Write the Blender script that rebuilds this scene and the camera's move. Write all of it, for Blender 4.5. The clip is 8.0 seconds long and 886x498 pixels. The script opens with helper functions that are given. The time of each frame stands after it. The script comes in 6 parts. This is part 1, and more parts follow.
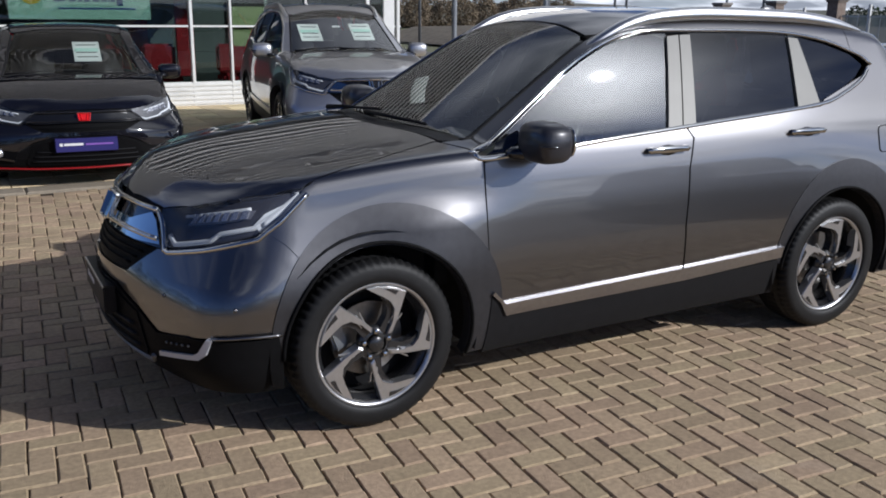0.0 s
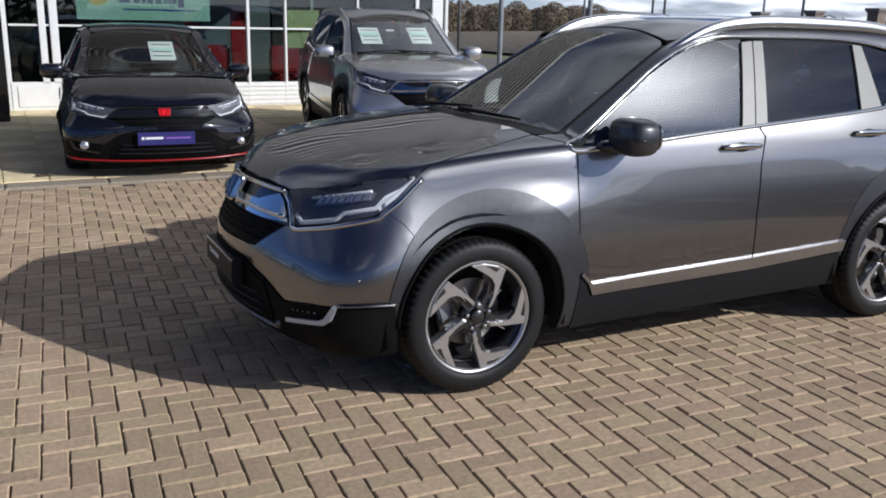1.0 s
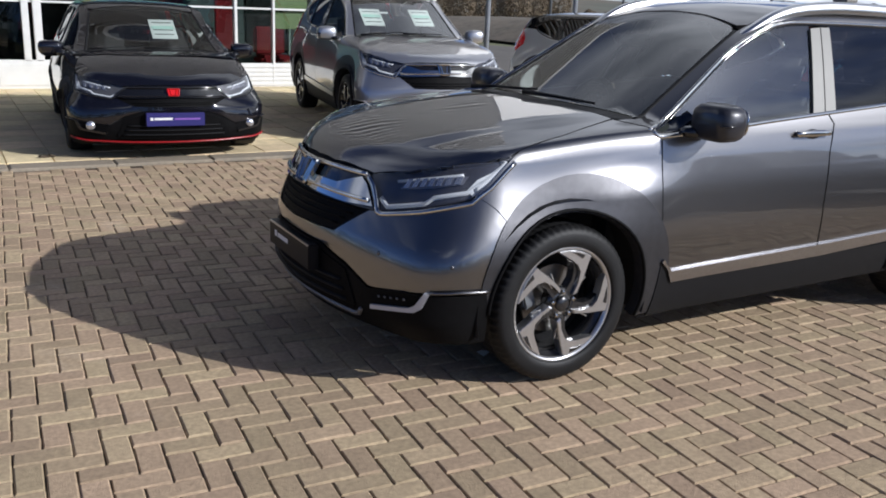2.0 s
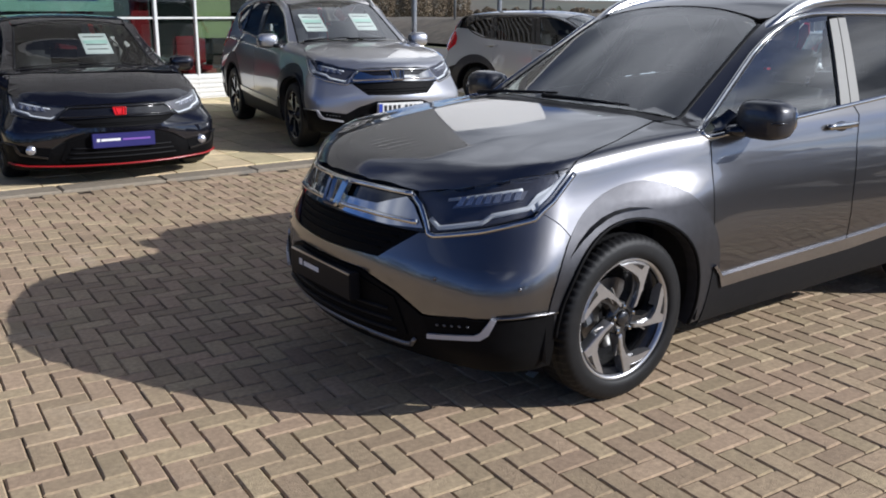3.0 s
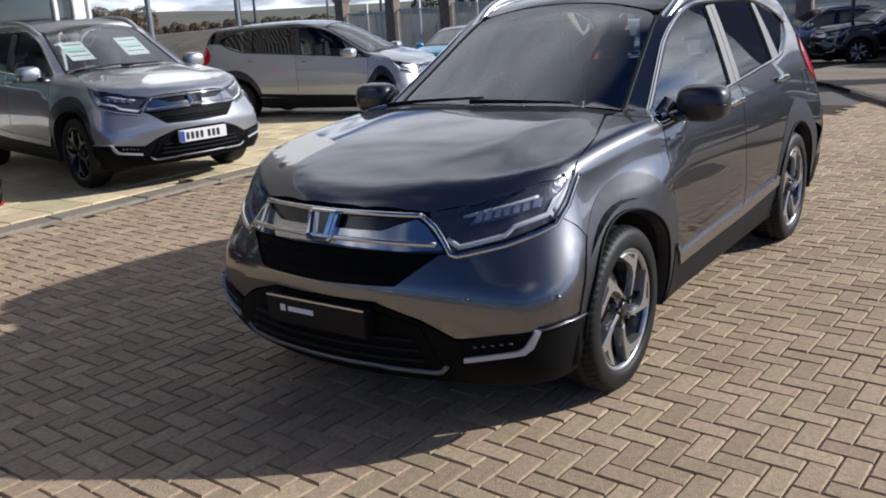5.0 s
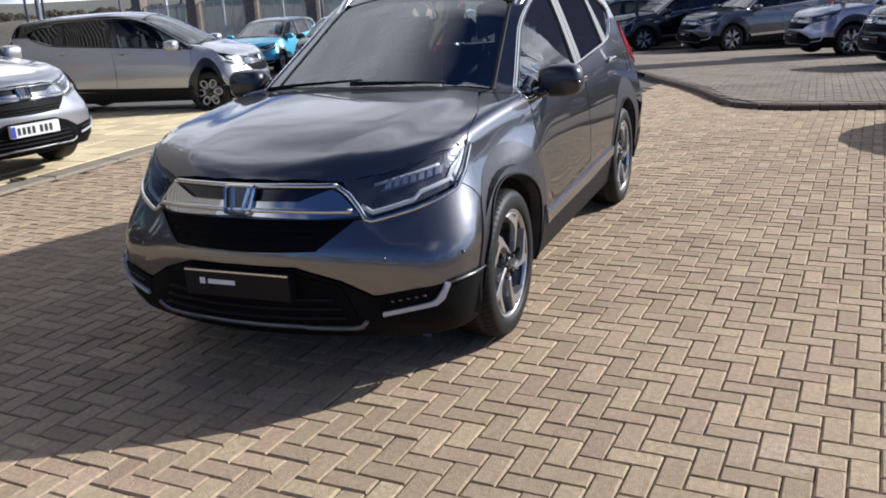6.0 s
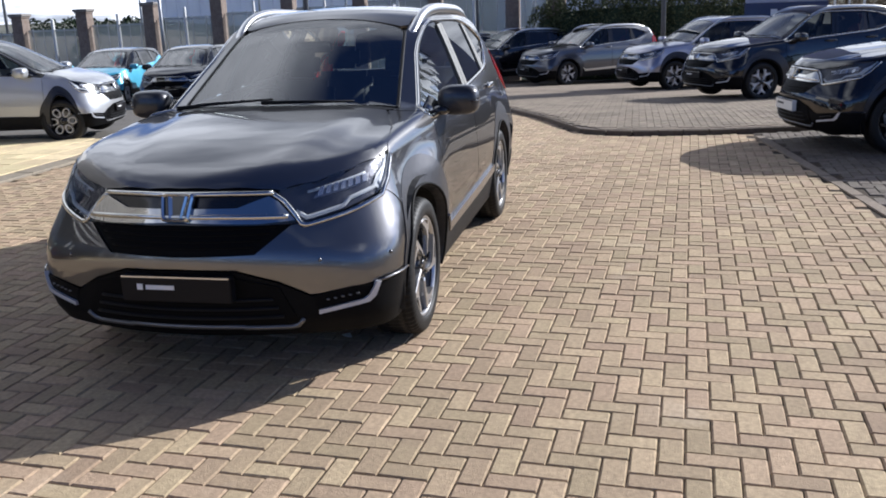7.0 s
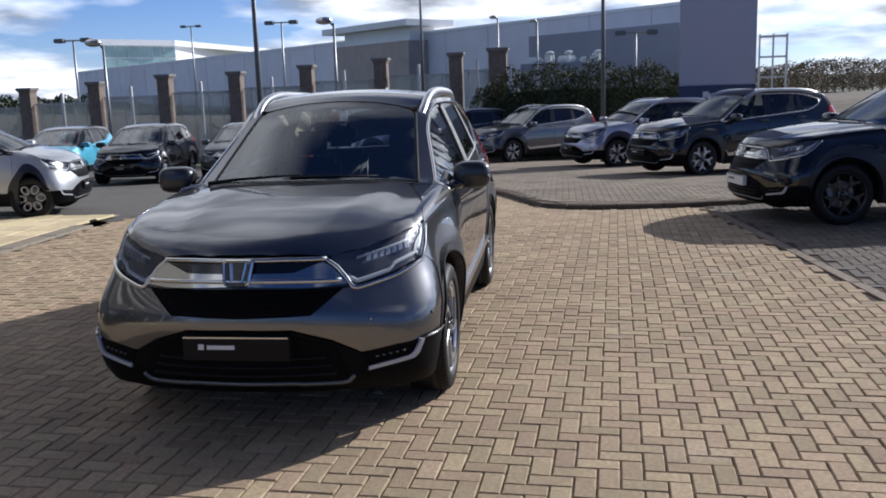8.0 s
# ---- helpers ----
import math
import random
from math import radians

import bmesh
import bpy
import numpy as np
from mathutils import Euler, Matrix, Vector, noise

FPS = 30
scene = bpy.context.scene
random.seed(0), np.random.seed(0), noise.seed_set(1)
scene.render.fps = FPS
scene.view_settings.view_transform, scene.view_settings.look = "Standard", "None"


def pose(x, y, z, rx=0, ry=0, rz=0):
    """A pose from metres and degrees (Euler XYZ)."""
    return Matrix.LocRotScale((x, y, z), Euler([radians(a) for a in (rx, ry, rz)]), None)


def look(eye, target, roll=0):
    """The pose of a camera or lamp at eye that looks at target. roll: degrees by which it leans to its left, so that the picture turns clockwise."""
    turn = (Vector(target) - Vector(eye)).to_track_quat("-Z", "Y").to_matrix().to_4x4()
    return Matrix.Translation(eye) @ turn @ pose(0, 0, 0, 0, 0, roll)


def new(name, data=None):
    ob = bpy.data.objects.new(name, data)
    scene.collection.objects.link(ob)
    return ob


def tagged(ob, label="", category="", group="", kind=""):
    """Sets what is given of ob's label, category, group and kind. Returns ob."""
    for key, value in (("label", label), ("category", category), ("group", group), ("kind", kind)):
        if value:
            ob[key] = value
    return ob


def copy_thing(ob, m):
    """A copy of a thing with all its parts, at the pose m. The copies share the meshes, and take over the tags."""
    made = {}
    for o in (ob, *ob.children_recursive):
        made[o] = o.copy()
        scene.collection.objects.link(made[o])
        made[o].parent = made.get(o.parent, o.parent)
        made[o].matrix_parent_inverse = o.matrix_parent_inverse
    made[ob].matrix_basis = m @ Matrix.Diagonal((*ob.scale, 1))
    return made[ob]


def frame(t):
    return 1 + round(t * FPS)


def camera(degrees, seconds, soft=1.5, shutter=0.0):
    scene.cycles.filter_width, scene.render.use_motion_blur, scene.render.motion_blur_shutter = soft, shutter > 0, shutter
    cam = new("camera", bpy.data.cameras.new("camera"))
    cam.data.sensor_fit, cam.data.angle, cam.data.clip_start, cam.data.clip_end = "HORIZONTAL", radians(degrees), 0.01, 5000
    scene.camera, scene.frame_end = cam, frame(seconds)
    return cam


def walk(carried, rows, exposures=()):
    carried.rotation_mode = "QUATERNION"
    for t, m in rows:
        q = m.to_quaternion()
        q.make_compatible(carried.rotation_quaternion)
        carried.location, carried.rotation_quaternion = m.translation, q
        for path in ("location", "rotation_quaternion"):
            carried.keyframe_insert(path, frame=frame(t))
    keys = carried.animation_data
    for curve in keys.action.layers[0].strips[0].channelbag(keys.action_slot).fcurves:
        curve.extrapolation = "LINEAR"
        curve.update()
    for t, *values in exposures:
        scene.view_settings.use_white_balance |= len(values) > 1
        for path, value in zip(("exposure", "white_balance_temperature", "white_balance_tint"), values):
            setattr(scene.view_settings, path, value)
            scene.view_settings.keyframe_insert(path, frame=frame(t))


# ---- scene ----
cam = camera(53.0, 8.0, 1.85)
PATH = [
    (0, (-1.365, -3.928, 1.65), (-0.439, -2.234, 1.129), 0.7),
    (0.5, (-1.592, -4.086, 1.628), (-0.644, -2.389, 1.158), 1.2),
    (1, (-1.822, -4.122, 1.642), (-0.947, -2.398, 1.131), 1.4),
    (1.5, (-2.095, -4.003, 1.624), (-1.186, -2.305, 1.083), 1.7),
    (1.7, (-2.168, -3.927, 1.605), (-1.251, -2.235, 1.06), 2.0),
    (2.8, (-2.555, -3.363, 1.604), (-1.441, -1.787, 1.08), 1.5),
    (3, (-2.618, -3.25, 1.602), (-1.492, -1.686, 1.068), 0.5),
    (3.5, (-2.682, -2.997, 1.608), (-1.462, -1.498, 1.092), 0.4),
    (4, (-2.869, -2.764, 1.626), (-1.497, -1.397, 1.13), 0.3),
    (4.2, (-2.975, -2.667, 1.623), (-1.551, -1.353, 1.129), -0.4),
    (5.3, (-3.435, -2.29, 1.642), (-1.793, -1.267, 1.131), -3.9),
    (5.5, (-3.551, -2.279, 1.633), (-1.851, -1.345, 1.148), -4.0),
    (6, (-3.824, -2.183, 1.645), (-2.062, -1.43, 1.073), -3.3),
    (6.5, (-4.056, -2.004, 1.629), (-2.193, -1.493, 1.11), -2.7),
    (7, (-4.293, -1.943, 1.615), (-2.405, -1.526, 1.1), -2.1),
    (7.5, (-4.558, -1.745, 1.66), (-2.632, -1.364, 1.281), -1.5),
    (8, (-4.767, -1.527, 1.652), (-2.817, -1.256, 1.3), -1.8),
]
walk(cam, [(t, look(eye, target, roll)) for t, eye, target, roll in PATH], [(t, stops, 5980, 10) for t, stops in ((0, -.24), (.5, -.13), (1.5, 0.0), (4.0, 0.1), (5.5, 0.2), (6.0, 0.43), (7.0, 0.54), (7.5, 0.5), (8.0, 0.08))])

# ---------------------------------------------------------------- daylight
SUN_TO = Vector((0.588, -0.66, 0.458)).normalized()
sun = new("sun", bpy.data.lights.new("sun", "SUN"))
sun.data.energy, sun.data.angle, sun.data.color = 5.0, radians(0.53), (1.0, 0.955, 0.90)
sun.matrix_world = look(SUN_TO * 60, (0, 0, 0))
sky = bpy.data.worlds.new("sky")
scene.world = sky
sky.use_nodes = True
wn, wl = sky.node_tree.nodes, sky.node_tree.links
wn.clear()
w_out, w_bg, w_sky = wn.new("ShaderNodeOutputWorld"), wn.new("ShaderNodeBackground"), wn.new("ShaderNodeTexSky")
w_sky.sky_type, w_sky.sun_disc = "NISHITA", False
w_sky.sun_elevation, w_sky.sun_rotation = math.asin(SUN_TO.z), math.atan2(SUN_TO.x, SUN_TO.y)
w_sky.air_density, w_sky.dust_density, w_sky.ozone_density = 1.0, 0.1, 4.0
CLOUDS = (29.2, 45.3, 2.7)  # noise offset, picked for the cloud that the car mirrors
# broken clouds: noise laid on a high flat sheet, so that it closes up towards the horizon
w_tc, w_sep, w_den = wn.new("ShaderNodeTexCoord"), wn.new("ShaderNodeSeparateXYZ"), wn.new("ShaderNodeMath")
w_den.operation, w_den.inputs[1].default_value = "MAXIMUM", 0.0
w_add = wn.new("ShaderNodeMath")
w_add.operation, w_add.inputs[1].default_value = "ADD", 0.16
w_div = wn.new("ShaderNodeVectorMath")
w_div.operation = "DIVIDE"
w_cmb = wn.new("ShaderNodeCombineXYZ")
w_noise, w_ramp, w_mix = wn.new("ShaderNodeTexNoise"), wn.new("ShaderNodeValToRGB"), wn.new("ShaderNodeMix")
w_noise.inputs["Scale"].default_value, w_noise.inputs["Detail"].default_value, w_noise.inputs["Roughness"].default_value = 0.9, 5.0, 0.5
w_ramp.color_ramp.elements[0].position, w_ramp.color_ramp.elements[1].position = 0.42, 0.56
w_mix.data_type = "RGBA"
# bright heads and grey bellies
w_belly, w_grey, w_cloud = wn.new("ShaderNodeTexNoise"), wn.new("ShaderNodeMapRange"), wn.new("ShaderNodeMix")
w_belly.inputs["Scale"].default_value, w_belly.inputs["Detail"].default_value = 2.3, 6.0
w_grey.inputs["From Min"].default_value, w_grey.inputs["From Max"].default_value = 0.36, 0.62
w_cloud.data_type = "RGBA"
w_cloud.inputs["A"].default_value, w_cloud.inputs["B"].default_value = (7.0, 7.4, 8.4, 1), (25.0, 25.2, 26.2, 1)
wl.new(w_belly.outputs["Fac"], w_grey.inputs["Value"])
wl.new(w_grey.outputs[0], w_cloud.inputs["Factor"])
wl.new(w_tc.outputs["Generated"], w_sep.inputs[0])
wl.new(w_sep.outputs["Z"], w_den.inputs[0])
wl.new(w_den.outputs[0], w_add.inputs[0])
for k in "XYZ":
    wl.new(w_add.outputs[0], w_cmb.inputs[k])
wl.new(w_tc.outputs["Generated"], w_div.inputs[0])
wl.new(w_cmb.outputs[0], w_div.inputs[1])
w_shift = wn.new("ShaderNodeVectorMath")
w_shift.operation, w_shift.inputs[1].default_value = "ADD", CLOUDS
wl.new(w_div.outputs[0], w_shift.inputs[0])
wl.new(w_shift.outputs[0], w_noise.inputs["Vector"])
wl.new(w_shift.outputs[0], w_belly.inputs["Vector"])
# cloud placed by direction to serve the car's reflections: thickest over the warehouse side and at middle height, open
# overhead and low down
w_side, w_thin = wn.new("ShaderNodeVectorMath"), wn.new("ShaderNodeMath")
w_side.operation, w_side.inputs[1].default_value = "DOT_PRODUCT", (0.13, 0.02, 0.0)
w_thin.operation = "ADD"
w_mid, w_abs, w_belt = wn.new("ShaderNodeMath"), wn.new("ShaderNodeMath"), wn.new("ShaderNodeMath")
w_mid.operation, w_mid.inputs[1].default_value = "SUBTRACT", 0.48
w_abs.operation = "ABSOLUTE"
w_belt.operation, w_belt.inputs[1].default_value = "MULTIPLY_ADD", -0.28
wl.new(w_den.outputs[0], w_mid.inputs[0])
wl.new(w_mid.outputs[0], w_abs.inputs[0])
wl.new(w_abs.outputs[0], w_belt.inputs[0])
w_lift = wn.new("ShaderNodeMath")
w_lift.operation, w_lift.inputs[1].default_value = "ADD", 0.01
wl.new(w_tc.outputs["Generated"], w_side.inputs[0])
wl.new(w_noise.outputs["Fac"], w_belt.inputs[2])
wl.new(w_belt.outputs[0], w_lift.inputs[0])
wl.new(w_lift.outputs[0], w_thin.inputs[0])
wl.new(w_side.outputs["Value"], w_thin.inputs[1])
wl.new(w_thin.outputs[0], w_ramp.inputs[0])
# forward-scatter veil round the sun, added to brighten the car's flank and door glass
w_dot, w_pos, w_pow, w_glow = wn.new("ShaderNodeVectorMath"), wn.new("ShaderNodeMath"), wn.new("ShaderNodeMath"), wn.new("ShaderNodeMath")
w_dot.operation, w_dot.inputs[1].default_value = "DOT_PRODUCT", SUN_TO
w_pos.operation, w_pos.inputs[1].default_value = "MAXIMUM", 0.0
w_pow.operation, w_pow.inputs[1].default_value = "POWER", 220.0
w_glow.operation, w_glow.inputs[1].default_value = "MULTIPLY", 110.0
w_veil, w_white = wn.new("ShaderNodeVectorMath"), wn.new("ShaderNodeVectorMath")
w_veil.operation, w_white.operation, w_white.inputs[0].default_value = "ADD", "SCALE", (1.0, 0.98, 0.95)
wl.new(w_tc.outputs["Generated"], w_dot.inputs[0])
wl.new(w_dot.outputs["Value"], w_pos.inputs[0])
wl.new(w_pos.outputs[0], w_pow.inputs[0])
w_wide, w_aura = wn.new("ShaderNodeMath"), wn.new("ShaderNodeMath")
w_wide.operation, w_wide.inputs[1].default_value = "POWER", 10.0
w_aura.operation, w_aura.inputs[1].default_value = "MULTIPLY_ADD", 13.0
wl.new(w_pos.outputs[0], w_wide.inputs[0])
wl.new(w_pow.outputs[0], w_glow.inputs[0])
w_thick, w_patch = wn.new("ShaderNodeMath"), wn.new("ShaderNodeMath")
w_thick.operation, w_thick.inputs[1].default_value, w_thick.inputs[2].default_value = "MULTIPLY_ADD", 1.0, 0.2
w_patch.operation = "MULTIPLY"
wl.new(w_grey.outputs[0], w_thick.inputs[0])
wl.new(w_thick.outputs[0], w_patch.inputs[0])
wl.new(w_wide.outputs[0], w_patch.inputs[1])
wl.new(w_patch.outputs[0], w_aura.inputs[0])
wl.new(w_glow.outputs[0], w_aura.inputs[2])
wl.new(w_ramp.outputs["Color"], w_mix.inputs["Factor"])
w_blue = wn.new("ShaderNodeVectorMath")
w_blue.operation, w_blue.inputs[1].default_value = "MULTIPLY", (0.57, 0.64, 0.94)
wl.new(w_sky.outputs[0], w_blue.inputs[0])
# clear air pales and brightens towards the horizon
w_low, w_lowp, w_lows, w_air = wn.new("ShaderNodeMath"), wn.new("ShaderNodeMath"), wn.new("ShaderNodeMath"), wn.new("ShaderNodeVectorMath")
w_low.operation, w_low.inputs[0].default_value = "SUBTRACT", 1.0
w_lowp.operation, w_lowp.inputs[1].default_value = "POWER", 3.5
w_lows.operation, w_lows.inputs[1].default_value, w_lows.inputs[2].default_value = "MULTIPLY_ADD", 2.1, 1.0
w_air.operation = "SCALE"
wl.new(w_den.outputs[0], w_low.inputs[1])
wl.new(w_low.outputs[0], w_lowp.inputs[0])
wl.new(w_lowp.outputs[0], w_lows.inputs[0])
# cloud colour dimmed overhead to hold down fill in the shade, brighter further off
w_dim, w_lit = wn.new("ShaderNodeMath"), wn.new("ShaderNodeVectorMath")
w_dim.operation, w_dim.inputs[1].default_value, w_dim.inputs[2].default_value = "MULTIPLY_ADD", 0.35, 0.80
w_lit.operation = "SCALE"
wl.new(w_lowp.outputs[0], w_dim.inputs[0])
wl.new(w_dim.outputs[0], w_lit.inputs["Scale"])
wl.new(w_cloud.outputs["Result"], w_lit.inputs[0])
wl.new(w_lit.outputs[0], w_mix.inputs["B"])
wl.new(w_blue.outputs[0], w_air.inputs[0])
wl.new(w_lows.outputs[0], w_air.inputs["Scale"])
wl.new(w_air.outputs[0], w_mix.inputs["A"])
wl.new(w_mix.outputs["Result"], w_veil.inputs[0])
wl.new(w_aura.outputs[0], w_white.inputs["Scale"])
wl.new(w_white.outputs[0], w_veil.inputs[1])
wl.new(w_veil.outputs[0], w_bg.inputs["Color"])
w_bg.inputs["Strength"].default_value = 0.05
wl.new(w_bg.outputs[0], w_out.inputs[0])

# ---------------------------------------------------------------- materials
def material(name, color, rough=0.5, metal=0.0, vary=0.0, scale=8.0, bump=0.0, bump_scale=60.0, per="", coat=0.0, stain=None, stain_scale=1.5, stain_at=(0.5, 0.7), rough_vary=0.0, spec=0.5, space="Object", bloom=None):
    """A surface: base colour with fine grain, larger stains, uneven gloss and relief."""
    m = bpy.data.materials.new(name)
    m.use_nodes = True
    nt = m.node_tree
    b = nt.nodes["Principled BSDF"]
    b.inputs["Roughness"].default_value, b.inputs["Metallic"].default_value = rough, metal
    b.inputs["Coat Weight"].default_value, b.inputs["Coat Roughness"].default_value = coat, 0.03
    b.inputs["Specular IOR Level"].default_value = spec
    tc = nt.nodes.new("ShaderNodeTexCoord")
    at = nt.nodes.new("ShaderNodeNewGeometry").outputs["Position"] if space == "World" else tc.outputs["Object"]
    col = nt.nodes.new("ShaderNodeRGB")
    col.outputs[0].default_value = (*color, 1)
    out = col.outputs[0]
    grain = nt.nodes.new("ShaderNodeTexNoise")
    grain.inputs["Scale"].default_value, grain.inputs["Detail"].default_value = scale, 6
    nt.links.new(at, grain.inputs["Vector"])
    if vary or per:
        hsv = nt.nodes.new("ShaderNodeHueSaturation")
        rng = nt.nodes.new("ShaderNodeMapRange")
        rng.inputs["From Min"].default_value, rng.inputs["From Max"].default_value = 0.25, 0.75
        rng.inputs["To Min"].default_value, rng.inputs["To Max"].default_value = 1 - vary, 1 + vary
        nt.links.new(grain.outputs["Fac"], rng.inputs["Value"])
        val = rng.outputs[0]
        if per:
            src = nt.nodes.new("ShaderNodeObjectInfo").outputs["Random"] if per == "object" else nt.nodes.new("ShaderNodeNewGeometry").outputs["Random Per Island"]
            r2, mul = nt.nodes.new("ShaderNodeMapRange"), nt.nodes.new("ShaderNodeMath")
            r2.inputs["To Min"].default_value, r2.inputs["To Max"].default_value = 0.83, 1.14
            mul.operation = "MULTIPLY"
            nt.links.new(src, r2.inputs["Value"])
            nt.links.new(val, mul.inputs[0])
            nt.links.new(r2.outputs[0], mul.inputs[1])
            val = mul.outputs[0]
            r3 = nt.nodes.new("ShaderNodeMapRange")
            r3.inputs["To Min"].default_value, r3.inputs["To Max"].default_value = 0.494, 0.514
            wh = nt.nodes.new("ShaderNodeTexWhiteNoise")
            wh.noise_dimensions = "1D"
            nt.links.new(src, wh.inputs["W"])
            nt.links.new(wh.outputs["Value"], r3.inputs["Value"])
            nt.links.new(r3.outputs[0], hsv.inputs["Hue"])
        nt.links.new(val, hsv.inputs["Value"])
        nt.links.new(out, hsv.inputs["Color"])
        out = hsv.outputs[0]
    if stain:
        big, ramp, mix = nt.nodes.new("ShaderNodeTexNoise"), nt.nodes.new("ShaderNodeMapRange"), nt.nodes.new("ShaderNodeMix")
        big.inputs["Scale"].default_value, big.inputs["Detail"].default_value, big.inputs["Roughness"].default_value = stain_scale, 8, 0.65
        ramp.inputs["From Min"].default_value, ramp.inputs["From Max"].default_value = stain_at
        mix.data_type = "RGBA"
        mix.inputs["B"].default_value = (*stain, 1)
        nt.links.new(at, big.inputs["Vector"])
        nt.links.new(big.outputs["Fac"], ramp.inputs["Value"])
        nt.links.new(ramp.outputs[0], mix.inputs["Factor"])
        nt.links.new(out, mix.inputs["A"])
        out = mix.outputs["Result"]
    if bloom:  # pale lime smears, broken up by the grain
        lime, lramp, lmul, lmix = nt.nodes.new("ShaderNodeTexNoise"), nt.nodes.new("ShaderNodeMapRange"), nt.nodes.new("ShaderNodeMath"), nt.nodes.new("ShaderNodeMix")
        lime.inputs["Scale"].default_value, lime.inputs["Detail"].default_value, lime.inputs["Distortion"].default_value = 1.3, 9, 0.6
        lramp.inputs["From Min"].default_value, lramp.inputs["From Max"].default_value = 0.62, 0.80
        lmul.operation = "MULTIPLY"
        lmix.data_type = "RGBA"
        lmix.inputs["B"].default_value = (*bloom, 1)
        nt.links.new(at, lime.inputs["Vector"])
        nt.links.new(lime.outputs["Fac"], lramp.inputs["Value"])
        nt.links.new(lramp.outputs[0], lmul.inputs[0])
        nt.links.new(grain.outputs["Fac"], lmul.inputs[1])
        nt.links.new(lmul.outputs[0], lmix.inputs["Factor"])
        nt.links.new(out, lmix.inputs["A"])
        out = lmix.outputs["Result"]
    nt.links.new(out, b.inputs["Base Color"])
    if rough_vary:
        rr = nt.nodes.new("ShaderNodeMapRange")
        rr.inputs["To Min"].default_value, rr.inputs["To Max"].default_value = max(rough - rough_vary, 0.02), rough + rough_vary
        nt.links.new(grain.outputs["Fac"], rr.inputs["Value"])
        nt.links.new(rr.outputs[0], b.inputs["Roughness"])
    if bump:
        bn, bu = nt.nodes.new("ShaderNodeTexNoise"), nt.nodes.new("ShaderNodeBump")
        bn.inputs["Scale"].default_value, bn.inputs["Detail"].default_value = bump_scale, 8
        bu.inputs["Strength"].default_value, bu.inputs["Distance"].default_value = bump, 0.004
        nt.links.new(at, bn.inputs["Vector"])
        nt.links.new(bn.outputs["Fac"], bu.inputs["Height"])
        nt.links.new(bu.outputs[0], b.inputs["Normal"])
    return m


def car_paint(name, color, metal=0.75, rough=0.38):
    """Metallic lacquer: flakes under a clear coat, with faint dust."""
    m = material(name, color, rough, metal, vary=0.06, scale=900, coat=1.0, rough_vary=0.05, spec=0.0 if metal == 0 else 0.5)
    m.node_tree.nodes["Principled BSDF"].inputs["Specular Tint"].default_value = (0.42, 0.42, 0.42, 1)  # flakes darken towards grazing sight
    m.node_tree.nodes["Principled BSDF"].inputs["Coat IOR"].default_value = 1.68  # polished, waxed lacquer
    return m


def glass(name, tint, gloss=0.02, bend=1.5):
    """A thin pane: tinted see-through, with gloss by Fresnel."""
    m = bpy.data.materials.new(name)
    m.use_nodes = True
    nt = m.node_tree
    nt.nodes.remove(nt.nodes["Principled BSDF"])
    out = nt.nodes["Material Output"]
    tr, gl, mix, fr = nt.nodes.new("ShaderNodeBsdfTransparent"), nt.nodes.new("ShaderNodeBsdfGlossy"), nt.nodes.new("ShaderNodeMixShader"), nt.nodes.new("ShaderNodeFresnel")
    tr.inputs["Color"].default_value = (*tint, 1)
    gl.inputs["Roughness"].default_value, fr.inputs["IOR"].default_value = gloss, bend
    nt.links.new(fr.outputs[0], mix.inputs[0])
    nt.links.new(tr.outputs[0], mix.inputs[1])
    nt.links.new(gl.outputs[0], mix.inputs[2])
    nt.links.new(mix.outputs[0], out.inputs["Surface"])
    return m


def net(name, color, cover):
    """A fine mesh screen: part see-through, part dull."""
    m = bpy.data.materials.new(name)
    m.use_nodes = True
    nt = m.node_tree
    nt.nodes.remove(nt.nodes["Principled BSDF"])
    tr, df, mix = nt.nodes.new("ShaderNodeBsdfTransparent"), nt.nodes.new("ShaderNodeBsdfDiffuse"), nt.nodes.new("ShaderNodeMixShader")
    df.inputs["Color"].default_value, mix.inputs[0].default_value = (*color, 1), cover
    nt.links.new(tr.outputs[0], mix.inputs[1])
    nt.links.new(df.outputs[0], mix.inputs[2])
    nt.links.new(mix.outputs[0], nt.nodes["Material Output"].inputs["Surface"])
    return m


PAINT = car_paint("dark_grey_metallic", (0.153, 0.151, 0.156), 1.0, 0.31)
PAINT_SILVER = car_paint("silver_metallic", (0.45, 0.45, 0.465), 0.8, 0.33)
PAINT_LILAC = car_paint("lilac_silver_metallic", (0.44, 0.43, 0.49), 0.8, 0.33)
PAINT_BLACK = car_paint("black_lacquer", (0.006, 0.006, 0.009), 0.0, 0.25)
PAINT_SLATE = car_paint("slate_metallic", (0.085, 0.088, 0.10), 0.8, 0.36)
PAINT_WHITE = car_paint("pearl_white_lacquer", (0.46, 0.47, 0.48), 0.45, 0.36)
PAINT_BLUE = car_paint("sky_blue_lacquer", (0.10, 0.46, 0.66), 0.2, 0.35)
FOG_SILVER = material("silver_fog_blade", (0.50, 0.51, 0.55), 0.3, 0.2)
ARCH = material("arch_plastic_charcoal", (0.060, 0.060, 0.066), 0.40, 0.7, vary=0.12, scale=30, bump=0.1, bump_scale=900, spec=0.45)
PLASTIC = material("black_trim_plastic", (0.012, 0.012, 0.013), 0.5, vary=0.15, scale=30, bump=0.12, bump_scale=900, rough_vary=0.08, spec=0.12)
PIANO = material("gloss_black_trim", (0.008, 0.008, 0.009), 0.12, coat=0.5)
